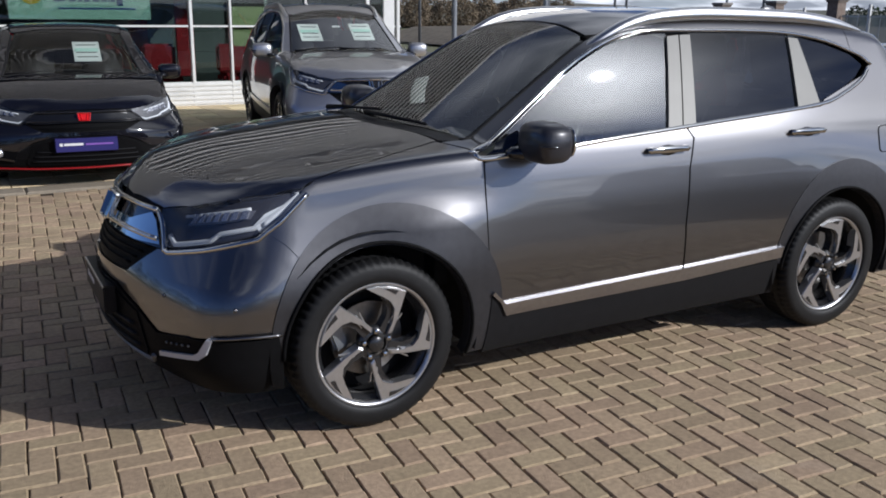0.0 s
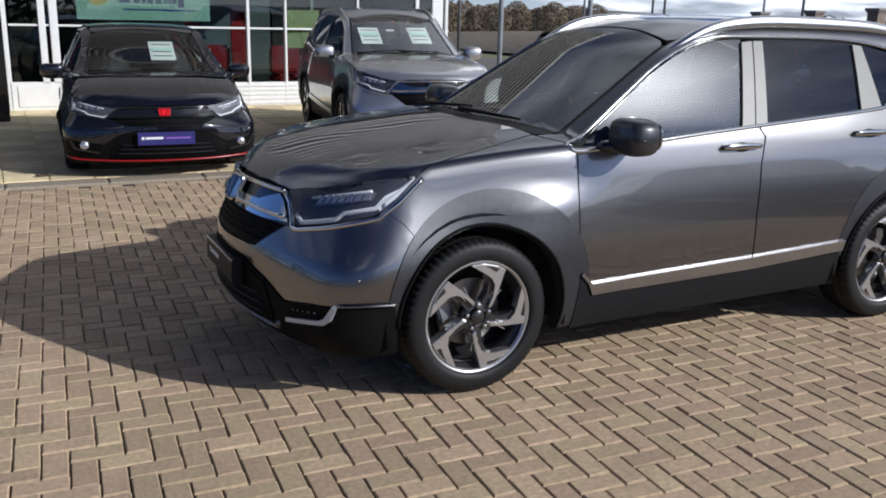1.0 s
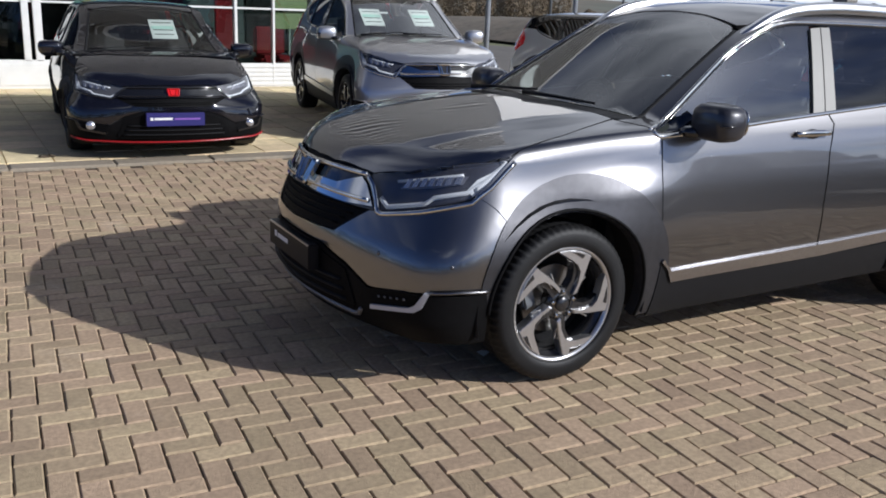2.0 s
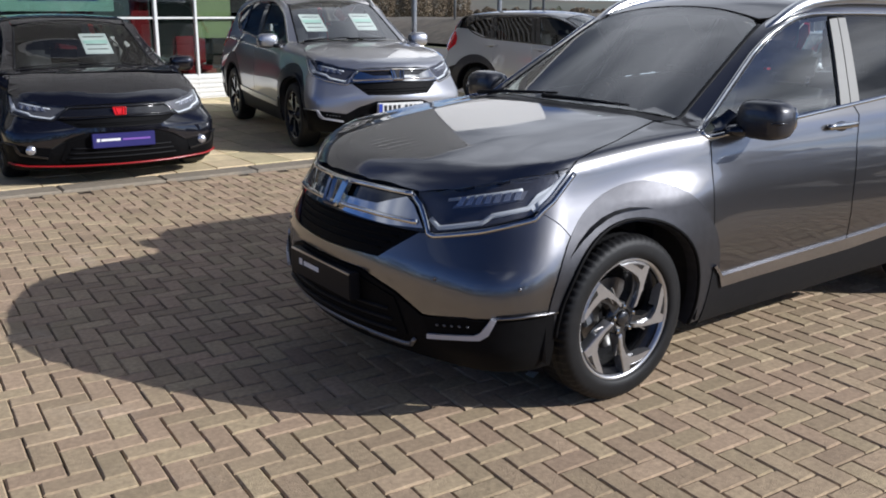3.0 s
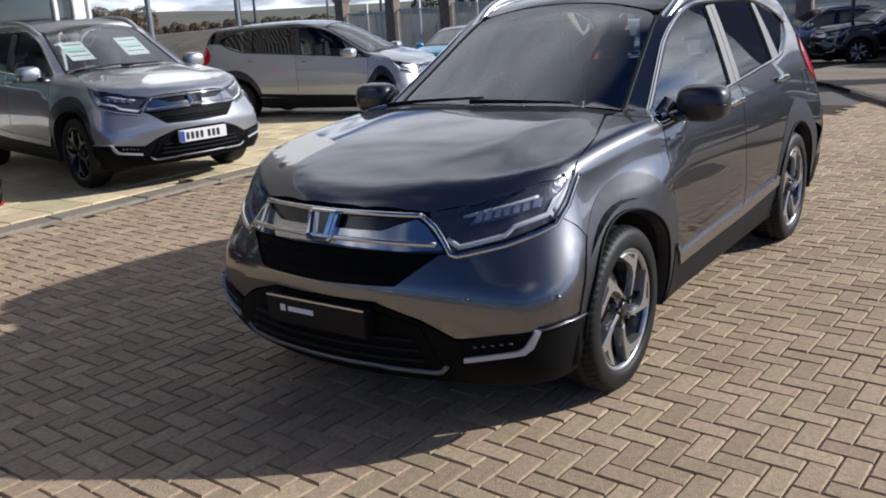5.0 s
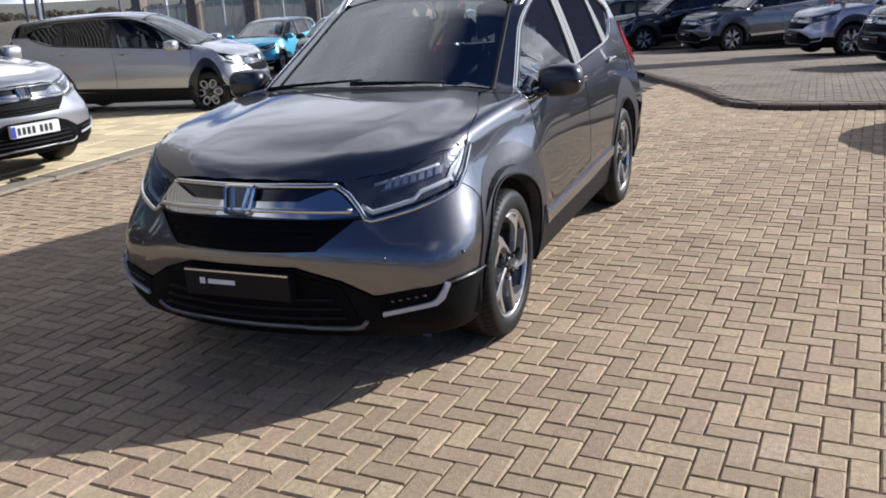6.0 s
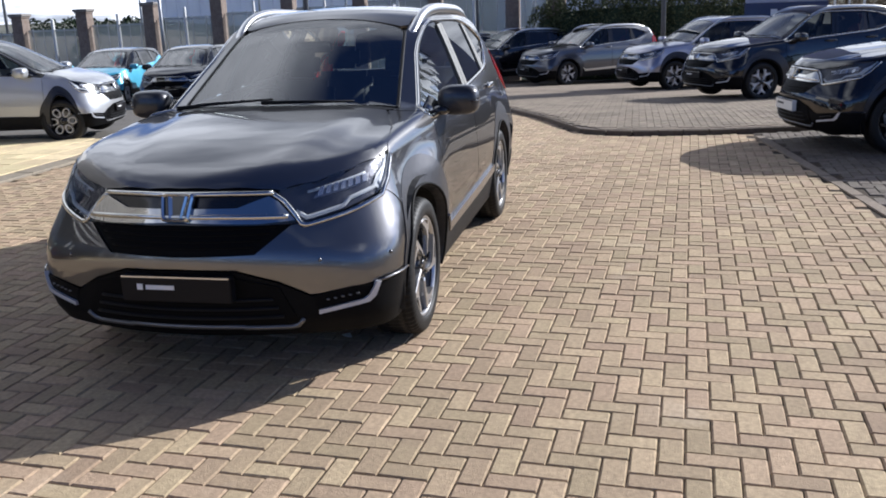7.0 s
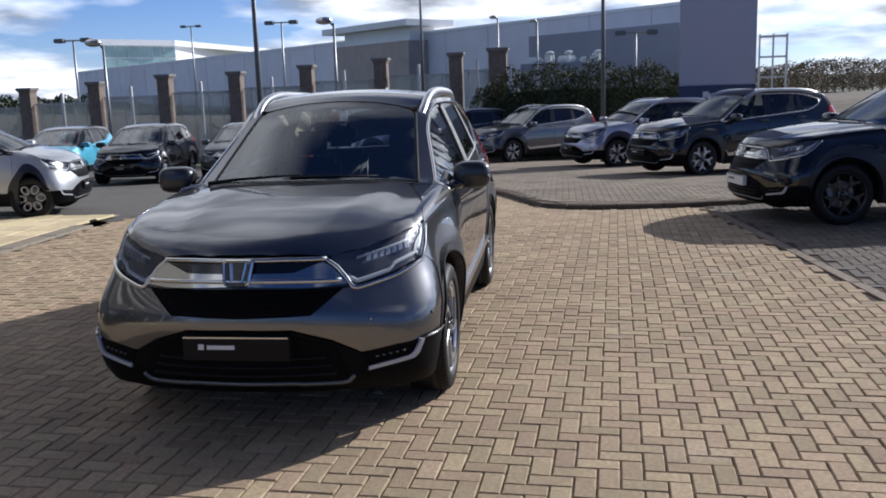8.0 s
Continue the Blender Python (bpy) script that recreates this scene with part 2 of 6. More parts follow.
MESH_BLACK = material("grille_mesh_black", (0.004, 0.004, 0.0045), 0.5, bump=0.6, bump_scale=220, spec=0.06)
DEEP_BLACK = material("bumper_plastic_black", (0.006, 0.006, 0.0065), 0.5, vary=0.15, scale=30, bump=0.1, bump_scale=900, spec=0.06)
SKID = material("skid_plate_grey", (0.16, 0.16, 0.165), 0.4, 0.6)
SILL = material("brushed_sill_silver", (0.42, 0.42, 0.44), 0.24, 1.0, vary=0.10, scale=45)
CHROME = material("chrome", (0.62, 0.61, 0.58), 0.07, 1.0, vary=0.03, scale=20)
SATIN = material("satin_aluminium", (0.62, 0.62, 0.62), 0.28, 1.0, vary=0.04, scale=15)
PILLAR = material("pillar_trim", (0.13, 0.128, 0.12), 0.5, 0.2, vary=0.05, scale=12)
MIRROR_CAP = material("mirror_cap_gloss", (0.03, 0.03, 0.036), 0.35, 0.3, coat=0.5)
RUBBER = material("tyre_rubber", (0.008, 0.008, 0.0085), 0.55, vary=0.25, scale=25, bump=0.25, bump_scale=300, stain=(0.016, 0.0155, 0.015), stain_scale=5, stain_at=(0.55, 0.8), spec=0.3)
WHEEL_DARK = material("wheel_dark_lacquer", (0.03, 0.03, 0.032), 0.25, 0.4, coat=0.6, vary=0.1)
WHEEL_SILVER = material("wheel_silver_lacquer", (0.66, 0.66, 0.67), 0.35, 0.25, vary=0.04, scale=40)
WHEEL_CUT = material("wheel_machined_face", (0.58, 0.58, 0.59), 0.30, 0.9, vary=0.05, scale=60)
DISC = material("brake_disc_steel", (0.25, 0.24, 0.23), 0.4, 1.0, vary=0.2, scale=40)
CABIN = material("cabin_trim_black", (0.016, 0.016, 0.017), 0.7, vary=0.2, scale=30)
LEATHER = material("seat_leather_black", (0.02, 0.02, 0.021), 0.45, vary=0.15, scale=20)
G_FRONT = glass("clear_glass", (0.68, 0.78, 0.76), 0.01, 2.4)
G_SCREEN = glass("windscreen_glass", (0.70, 0.80, 0.78), 0.01, 2.6)
G_DARK = glass("privacy_glass", (0.05, 0.05, 0.055), 0.01, 1.75)
G_FAR = glass("parked_windscreen_glass", (0.62, 0.68, 0.67), 0.01, 2.9)
G_LOW = glass("low_windscreen_glass", (0.5, 0.55, 0.54), 0.01, 1.5)
G_LAMP = glass("lamp_lens", (0.88, 0.9, 0.92))
LAMP_BACK = material("lamp_reflector", (0.13, 0.13, 0.15), 0.25, 0.6, bump=0.4, bump_scale=70)
LAMP_SMOKE = material("smoked_lamp_reflector", (0.16, 0.16, 0.17), 0.3, 0.5, bump=0.4, bump_scale=60)
LAMP_DRL = material("lamp_light_guide", (0.75, 0.77, 0.8), 0.3, 0.0)
LAMP_RED = material("tail_lamp_red", (0.55, 0.012, 0.018), 0.12, coat=1.0)
LAMP_BULB = material("led_projector", (0.62, 0.63, 0.67), 0.22, 0.8)
LED_BEZEL = material("led_bezel", (0.30, 0.30, 0.33), 0.3, 0.6, bump=0.5, bump_scale=90)
PLATE_BLACK = material("plate_black", (0.009, 0.009, 0.011), 0.35, spec=0.15)
PLATE_NAVY = material("plate_navy", (0.03, 0.028, 0.14), 0.35)
PLATE_WHITE = material("plate_white", (0.72, 0.72, 0.70), 0.4)
INK_WHITE = material("ink_white", (0.75, 0.75, 0.75), 0.5)
INK_BLACK = material("ink_black", (0.02, 0.02, 0.02), 0.5)
INK_BLUE = material("ink_blue", (0.02, 0.05, 0.35), 0.5)
INK_PURPLE = material("ink_purple", (0.22, 0.10, 0.42), 0.5)
INK_NAVY = material("ink_navy", (0.015, 0.06, 0.22), 0.5)
RED_BADGE = material("red_badge", (0.55, 0.01, 0.012), 0.2, coat=0.6)
RED_LINE = material("red_pinstripe", (0.28, 0.008, 0.010), 0.3)
PAPER = material("price_card_paper", (0.74, 0.78, 0.76), 0.7, vary=0.03)
PAPER_MINT = material("price_card_mint", (0.50, 0.72, 0.64), 0.7)

BRICK = material("paver_clay", (0.395, 0.291, 0.193), 0.9, vary=0.22, scale=44, bump=1.0, bump_scale=150, bloom=(0.50, 0.42, 0.33), per="object", stain=(0.26, 0.19, 0.13), stain_scale=2.2, stain_at=(0.52, 0.85), rough_vary=0.06, space="World", spec=0.25)
BRICK_MASS = material("paver_clay_field", (0.395, 0.291, 0.193), 0.9, vary=0.22, scale=44, bump=1.0, bump_scale=150, bloom=(0.50, 0.42, 0.33), per="island", stain=(0.26, 0.19, 0.13), stain_scale=2.2, stain_at=(0.52, 0.85), rough_vary=0.06, space="World", spec=0.25)
BRICK_DARK = material("paver_dark_field", (0.15, 0.125, 0.105), 0.9, vary=0.2, scale=38, bump=0.7, bump_scale=160, per="island", stain=(0.09, 0.075, 0.06), stain_scale=2.0, space="World", spec=0.25)
JOINT = material("joint_sand", (0.06, 0.045, 0.032), 0.95, vary=0.3, scale=60, bump=0.8, bump_scale=250, space="World", spec=0.2)
KERB_DARK = material("kerb_dark_brown", (0.13, 0.105, 0.085), 0.9, vary=0.2, scale=20, bump=0.5, bump_scale=120, space="World", spec=0.25)
CONCRETE = material("kerb_concrete", (0.27, 0.23, 0.175), 0.9, vary=0.15, scale=20, bump=0.5, bump_scale=120, stain=(0.2, 0.18, 0.15), stain_scale=3, space="World", spec=0.25)
CREAM = material("cream_slab", (0.68, 0.55, 0.345), 0.88, vary=0.10, scale=16, bump=0.35, bump_scale=140, stain=(0.46, 0.37, 0.24), stain_scale=1.6, stain_at=(0.5, 0.75), per="island", space="World", spec=0.25)
ASPHALT = material("asphalt", (0.13, 0.12, 0.108), 0.92, vary=0.2, scale=25, bump=0.8, bump_scale=200, stain=(0.09, 0.085, 0.078), stain_scale=0.6, space="World", spec=0.25)
ISLAND = material("forecourt_paving", (0.24, 0.195, 0.15), 0.92, vary=0.2, scale=20, bump=0.6, bump_scale=150, stain=(0.16, 0.13, 0.10), stain_scale=0.9, per="island", space="World", spec=0.25)
GRASS = material("rough_grass", (0.12, 0.125, 0.06), 0.95, vary=0.35, scale=3, bump=1.0, bump_scale=20, stain=(0.13, 0.11, 0.06), stain_scale=0.12, space="World")
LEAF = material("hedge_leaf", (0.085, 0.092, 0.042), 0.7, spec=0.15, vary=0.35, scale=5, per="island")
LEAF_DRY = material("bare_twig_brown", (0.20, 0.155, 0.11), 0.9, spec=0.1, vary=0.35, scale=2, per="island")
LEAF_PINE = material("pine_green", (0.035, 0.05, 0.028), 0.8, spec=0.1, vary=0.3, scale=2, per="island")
BARK = material("bark", (0.09, 0.07, 0.05), 0.9, vary=0.3, scale=15, bump=0.8)
FRAME_WHITE = material("white_window_frame", (0.68, 0.68, 0.66), 0.45, vary=0.05, scale=6, stain=(0.5, 0.5, 0.47), stain_scale=2, stain_at=(0.55, 0.85))
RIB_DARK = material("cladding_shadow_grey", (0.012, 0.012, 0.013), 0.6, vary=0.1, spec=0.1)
RIB_LIGHT = material("cladding_rib_light", (0.62, 0.60, 0.57), 0.4, vary=0.05)
PANEL_WHITE = material("white_fascia_panel", (0.80, 0.78, 0.74), 0.4, vary=0.03)
SHOP_GLASS = glass("shop_glass", (0.44, 0.52, 0.50), 0.01, 1.85)
SHOP_WALL = material("showroom_wall_grey", (0.16, 0.17, 0.17), 0.8, vary=0.15, scale=0.8)
SHOP_FLOOR = material("showroom_floor_tile", (0.22, 0.22, 0.21), 0.3, vary=0.1, scale=2)
RED_DECOR = material("red_panel", (0.40, 0.02, 0.03), 0.4, vary=0.1)
YELLOW_DECOR = material("yellow_disc", (0.85, 0.58, 0.08), 0.5)
MINT = material("mint_banner", (0.55, 0.78, 0.68), 0.6, vary=0.03)
GREEN_DECOR = material("lime_panel", (0.58, 0.60, 0.30), 0.6)
STEEL = material("galvanised_steel", (0.30, 0.31, 0.32), 0.45, 0.8, vary=0.12, scale=6)
STEEL_DARK = material("dark_steel_pole", (0.13, 0.135, 0.14), 0.5, 0.3, vary=0.1)
WALL_BRICK = material("pier_brick", (0.215, 0.172, 0.142), 0.9, vary=0.25, scale=12, bump=0.5, bump_scale=60, stain=(0.16, 0.11, 0.085), stain_scale=2)
CAP_STONE = material("pier_cap_stone", (0.24, 0.22, 0.20), 0.9, vary=0.2, scale=8)
FENCE_GREEN = net("fence_screen_pale", (0.46, 0.50, 0.48), 0.42)
SHED_GREY = material("warehouse_cladding", (0.73, 0.72, 0.75), 0.6, vary=0.06, scale=0.3, stain=(0.62, 0.61, 0.65), stain_scale=0.05)
SHED_BROWN = material("warehouse_brown_block", (0.42, 0.36, 0.32), 0.8, vary=0.1, scale=0.6)
SHED_WHITE = material("warehouse_white_trim", (0.80, 0.81, 0.80), 0.6, vary=0.04, scale=0.3)
SHED_JOINT = material("warehouse_joint", (0.60, 0.59, 0.62), 0.6)
SHED_DARK = material("warehouse_dark_unit", (0.26, 0.27, 0.32), 0.6, vary=0.08, scale=0.3)
GLAZING = material("far_glazing", (0.24, 0.36, 0.37), 0.15, vary=0.2, scale=0.3)
TOTEM_BLUE = material("totem_navy", (0.03, 0.04, 0.10), 0.35)
TOTEM_GREY = material("totem_light_face", (0.40, 0.40, 0.48), 0.4, vary=0.03)
BANK = material("dry_bank_scrub", (0.12, 0.10, 0.07), 0.95, vary=0.4, scale=2, bump=1.0, bump_scale=15, stain=(0.17, 0.135, 0.095), stain_scale=0.3, space="World")
HILL = material("far_hill", (0.10, 0.105, 0.075), 0.95, vary=0.3, scale=0.05, stain=(0.14, 0.10, 0.07), stain_scale=0.03)
TWIG = material("dead_leaf", (0.06, 0.045, 0.03), 0.9, vary=0.3)

# ---------------------------------------------------------------- mesh helpers
def mesh_of(name, verts, faces, mat, smooth=False, normals=None):
    me = bpy.data.meshes.new(name)
    me.from_pydata([tuple(v) for v in verts], [], [tuple(f) for f in faces])
    me.materials.append(mat)
    me.polygons.foreach_set("use_smooth", [smooth] * len(me.polygons))
    me.update()
    if normals is not None:
        me.normals_split_custom_set_from_vertices([tuple(n) for n in normals])
    return me


def part(name, geo, mat, parent, label="", smooth=False, normals=None):
    """Links geometry (verts, faces) as one mesh object under a thing or a part."""
    ob = new(name, mesh_of(name, geo[0], geo[1], mat, smooth, normals))
    ob.parent = parent
    if label:
        ob["label"] = label
    return ob


def thing(name, m, label, category, group="", kind=""):
    ob = new(name)
    ob.empty_display_size = 0.2
    ob.matrix_basis = m
    return tagged(ob, label, category, group, kind)


def solo(name, geo, mat, label, category, group="", kind="", smooth=False, m=None):
    ob = new(name, mesh_of(name, geo[0], geo[1], mat, smooth))
    if m is not None:
        ob.matrix_basis = m
    return tagged(ob, label, category, group, kind)


def joined(*geos):
    vs, fs = [], []
    for v, f in geos:
        n = len(vs)
        vs += [tuple(p) for p in v]
        fs += [tuple(i + n for i in q) for q in f]
    return vs, fs


def box(x0, x1, y0, y1, z0, z1, bevel=0.0):
    """A block, with its edges taken off by bevel."""
    if not bevel:
        v = [(x, y, z) for z in (z0, z1) for y in (y0, y1) for x in (x0, x1)]
        return v, [(0, 2, 3, 1), (4, 5, 7, 6), (0, 1, 5, 4), (2, 6, 7, 3), (0, 4, 6, 2), (1, 3, 7, 5)]
    bm = bmesh.new()
    bmesh.ops.create_cube(bm, size=1)
    for w in bm.verts:
        w.co = Vector(((x0 + x1) / 2 + w.co.x * (x1 - x0), (y0 + y1) / 2 + w.co.y * (y1 - y0), (z0 + z1) / 2 + w.co.z * (z1 - z0)))
    bmesh.ops.bevel(bm, geom=bm.edges[:], offset=bevel, segments=2, affect="EDGES")
    return taken(bm)


def taken(bm):
    bm.verts.index_update()
    out = [tuple(v.co) for v in bm.verts], [tuple(v.index for v in f.verts) for f in bm.faces]
    bm.free()
    return out


def moved(geo, m):
    return [tuple(m @ Vector(v)) for v in geo[0]], geo[1]


def prism(poly, z0, z1):
    """A flat outline (x, y), raised from z0 to z1."""
    n = len(poly)
    v = [(x, y, z0) for x, y in poly] + [(x, y, z1) for x, y in poly]
    return v, [tuple(range(n, 2 * n)), tuple(reversed(range(n)))] + [(i, (i + 1) % n, n + (i + 1) % n, n + i) for i in range(n)]


def tube(path, radius, sides=8, flat=1.0):
    """A round bar along a path; radius may be a list, one for each point."""
    path = [Vector(p) for p in path]
    rad = radius if isinstance(radius, (list, tuple)) else [radius] * len(path)
    v, f = [], []
    for i, p in enumerate(path):
        d = (path[min(i + 1, len(path) - 1)] - path[max(i - 1, 0)]).normalized()
        up = Vector((0, 0, 1)) if abs(d.z) < 0.95 else Vector((1, 0, 0))
        a = d.cross(up).normalized()
        b = a.cross(d)
        for k in range(sides):
            t = 2 * math.pi * k / sides
            v.append(p + rad[i] * (a * math.cos(t) + b * math.sin(t) * flat))
        if i:
            for k in range(sides):
                o, q = (i - 1) * sides, i * sides
                f.append((o + k, o + (k + 1) % sides, q + (k + 1) % sides, q + k))
    f += [tuple(reversed(range(sides))), tuple(range(len(v) - sides, len(v)))]
    return [tuple(p) for p in v], f


def turned(profile, n=48, wobble=None):
    """A profile (r, w) turned about the w axis; r lies in the xz plane, w along y."""
    v, f, k = [], [], len(profile)
    for i in range(n):
        a = 2 * math.pi * i / n
        for j, (r, w) in enumerate(profile):
            rr = r if wobble is None else r - wobble(i, j)
            v.append((rr * math.cos(a), w, rr * math.sin(a)))
    for i in range(n):
        for j in range(k - 1):
            a, b = i * k + j, ((i + 1) % n) * k + j
            f.append((a, a + 1, b + 1, b))
    return v, f


def ball(cx, cy, cz, rx, ry, rz, n=14, power=1.0):
    """A rounded lump; power under 1 makes it boxier."""
    v, f, m = [], [], n // 2
    s = lambda t: math.copysign(abs(t) ** power, t)
    for j in range(m + 1):
        ph = -math.pi / 2 + math.pi * j / m
        for i in range(n):
            th = 2 * math.pi * i / n
            v.append((cx + rx * s(math.cos(ph)) * s(math.cos(th)), cy + ry * s(math.cos(ph)) * s(math.sin(th)), cz + rz * s(math.sin(ph))))
    for j in range(m):
        for i in range(n):
            f.append((j * n + i, j * n + (i + 1) % n, (j + 1) * n + (i + 1) % n, (j + 1) * n + i))
    return v, f


def rounded(pts, r, n=4):
    """An outline with its corners rounded."""
    out, k = [], len(pts)
    for i in range(k):
        p, a, b = (Vector(pts[j % k]) for j in (i, i - 1, i + 1))
        da, db = a - p, b - p
        t = min(r, da.length * 0.45, db.length * 0.45)
        s, e = p + da.normalized() * t, p + db.normalized() * t
        out += [tuple(s.lerp(p, u).lerp(p.lerp(e, u), u)) for u in (j / n for j in range(n + 1))]
    return out


def dense(pts, step, closed=True):
    out, k = [], len(pts)
    for i in range(k if closed else k - 1):
        a, b = Vector(pts[i]), Vector(pts[(i + 1) % k])
        n = max(1, math.ceil((b - a).length / step))
        out += [tuple(a.lerp(b, j / n)) for j in range(n)]
    return out if closed else out + [tuple(pts[-1])]


def smooth_path(pts, n=6):
    """A soft curve through points."""
    p = [Vector(q) for q in pts]
    p = [2 * p[0] - p[1]] + p + [2 * p[-1] - p[-2]]
    out = []
    for i in range(1, len(p) - 2):
        for j in range(n):
            t = j / n
            out.append(tuple(0.5 * (2 * p[i] + (p[i + 1] - p[i - 1]) * t + (2 * p[i - 1] - 5 * p[i] + 4 * p[i + 1] - p[i + 2]) * t * t + (3 * p[i] - p[i - 1] - 3 * p[i + 1] + p[i + 2]) * t ** 3)))
    return out + [tuple(p[-2])]


def arc(cx, cz, r, a0, a1, n=14):
    return [(cx + r * math.cos(radians(a0 + (a1 - a0) * i / n)), cz + r * math.sin(radians(a0 + (a1 - a0) * i / n))) for i in range(n + 1)]


def gridded(poly, step):
    """An outline filled with a net of squares, cut along its edge."""
    bm = bmesh.new()
    bm.faces.new([bm.verts.new((p[0], p[1], 0)) for p in poly])
    for axis in (0, 1):
        lo, hi = min(p[axis] for p in poly), max(p[axis] for p in poly)
        k = math.floor(lo / step) + 1
        while k * step < hi - 1e-4:
            co, no = [0, 0, 0], [0, 0, 0]
            co[axis], no[axis] = k * step, 1
            bmesh.ops.bisect_plane(bm, geom=bm.verts[:] + bm.edges[:] + bm.faces[:], dist=1e-5, plane_co=co, plane_no=no)
            k += 1
    bm.verts.index_update()
    uv = np.array([(v.co.x, v.co.y) for v in bm.verts])
    faces = [tuple(v.index for v in f.verts) for f in bm.faces]
    rim = [(e.link_loops[0].vert.index, e.link_loops[0].link_loop_next.vert.index) for e in bm.edges if e.is_boundary]
    bm.free()
    return uv, faces, rim


# ---------------------------------------------------------------- the skin of a car, in closed form
def curve(*pts):
    """A smooth curve through control points (a, b), held level past its ends."""
    a, b = np.array(pts, float).T
    d = np.diff(b) / np.diff(a)
    m = np.r_[d[0], np.where(d[1:] * d[:-1] > 0, 2 * d[1:] * d[:-1] / (d[1:] + d[:-1] + 1e-12), 0), d[-1]]

    v = np.linspace(a[0], a[-1], 3000)
    i = np.clip(np.searchsorted(a, v) - 1, 0, len(d) - 1)
    h = a[i + 1] - a[i]
    t = (v - a[i]) / h
    w = (1 + 2 * t) * (1 - t) ** 2 * b[i] + t * (1 - t) ** 2 * h * m[i] + t * t * (3 - 2 * t) * b[i + 1] - t * t * (1 - t) * h * m[i + 1]

    def at(x):
        return np.interp(x, v, w)
    return at


def step(v, lo, hi):
    t = np.clip((v - lo) / (hi - lo), 0, 1)
    return t * t * (3 - 2 * t)


def smax(a, b, k):
    h = np.maximum(k - np.abs(a - b), 0) / k
    return np.maximum(a, b) + h * h * k / 4


def smin(a, b, k):
    return -smax(-a, -b, k)


class Shape:
    """A car's outer skin as a smooth closed form: x to the rear from the front axle, y to its right, z up."""

    def __init__(s, width, nose, tail, hood, roof, screen, rear, wheelbase=2.66, axle=0.355, reach=0.905,
                 front_taper=0.075, rear_taper=0.05, sweep=(0.33, 0.50), crown=0.045, corner=0.16, bow=0.12):
        s.width, s.nose, s.tail, s.hood, s.roof = curve(*width), curve(*nose), curve(*tail), curve(*hood), curve(*roof)
        s.screen, s.rear, s.wheelbase, s.axle, s.reach = screen, rear, wheelbase, axle, reach
        s.front_taper, s.rear_taper, s.sweep, s.crown, s.corner, s.bow = front_taper, rear_taper, sweep, crown, corner, bow

    def W(s, x, z):
        w = s.width(z)
        w = w - s.front_taper * step(x, 0.75, -0.35) * step(z, 0.55, 0.95)
        w = w + 0.030 * np.exp(-((x - 0.26) / 0.24) ** 2) * step(z, 0.97, 0.80)  # shoulder over the front wheel
        return w - s.rear_taper * step(x, s.wheelbase - 0.5, s.wheelbase + 0.9) * step(z, 0.6, 1.2)

    def T(s, x, y):
        x0, z0, x1, z1 = s.screen
        front = z0 + (x - s.bow * y * y - x0) * (z1 - z0) / (x1 - x0)
        x2, z2, x3, z3 = s.rear
        rear = z2 + (x + 0.12 * y * y - x2) * (z3 - z2) / (x3 - x2)
        gh = smin(smin(s.roof(x), front, 0.12), rear, 0.1) - s.crown * (np.abs(y) / 0.6) ** 2.2
        hood = s.hood(x) - 0.028 * (np.abs(y) / 0.75) ** 2.4
        ridge = 0.525 + 0.17 * (x + 0.1)
        hood = hood + 0.011 * (1 - step(np.abs(y), ridge - 0.13, ridge + 0.09))
        hood = np.where(x > x0 + 0.5, -1.0, hood)
        return np.maximum(hood, gh)

    def F(s, x, y, z):
        ay = np.abs(y)
        q = s.sweep[0] + (s.sweep[1] - s.sweep[0]) * step(z, 0.45, 0.85)
        side = ay - s.W(x, z)
        plan = smax(side, s.nose(z) + q * y * y - x, s.corner)
        plan = smax(plan, x - s.tail(z) + 0.22 * y * y, s.corner)
        e = 1e-3
        t = s.T(x, y)
        gx, gy = (s.T(x + e, y) - t) / e, (s.T(x, y + e) - t) / e
        top = (z - t) / np.sqrt(1 + gx * gx + gy * gy)
        return smax(plan, top, 0.05)

    def normal(s, x, y, z):
        e = 2e-3
        n = np.stack([s.F(x + e, y, z) - s.F(x - e, y, z), s.F(x, y + e, z) - s.F(x, y - e, z), s.F(x, y, z + e) - s.F(x, y, z - e)], -1)
        return n / (np.linalg.norm(n, axis=-1, keepdims=True) + 1e-9)

    def reachto(s, p, d, far):
        """Slide points p along d (unit) to where the skin is met first, within far."""
        n = 48
        ts = far * np.arange(1, n + 1) / n
        f = s.F(*np.moveaxis(p[:, None, :] + d[:, None, :] * ts[None, :, None], -1, 0))
        inside = f < 0
        miss = ~inside.any(1)
        first = np.where(miss, n - 1, inside.argmax(1))
        hi = ts[first]
        lo = hi - far / n
        for _ in range(13):
            mid = (lo + hi) / 2
            f = s.F(*(p + d * mid[:, None]).T)
            lo, hi = np.where(f > 0, mid, lo), np.where(f > 0, hi, mid)
        out = p + d * ((lo + hi) / 2)[:, None]
        return out, miss

    def wrap(s, a, z):
        """Points on the flank, nose or tail: a runs round the car from the nose's middle (metres; minus: the left side)."""
        a, z = np.asarray(a, float), np.asarray(z, float)
        side, a = np.where(a < 0, -1.0, 1.0), np.abs(a)
        r, hy, x0, x1 = 0.4, 0.5, -0.4, s.wheelbase + 0.6
        arc = r * math.pi / 2
        s1, s2, s3 = hy, hy + arc, hy + arc + (x1 - x0)
        th = np.clip((a - s1) / r, 0, math.pi / 2)
        ph = np.clip((a - s3) / r, 0, math.pi / 2)
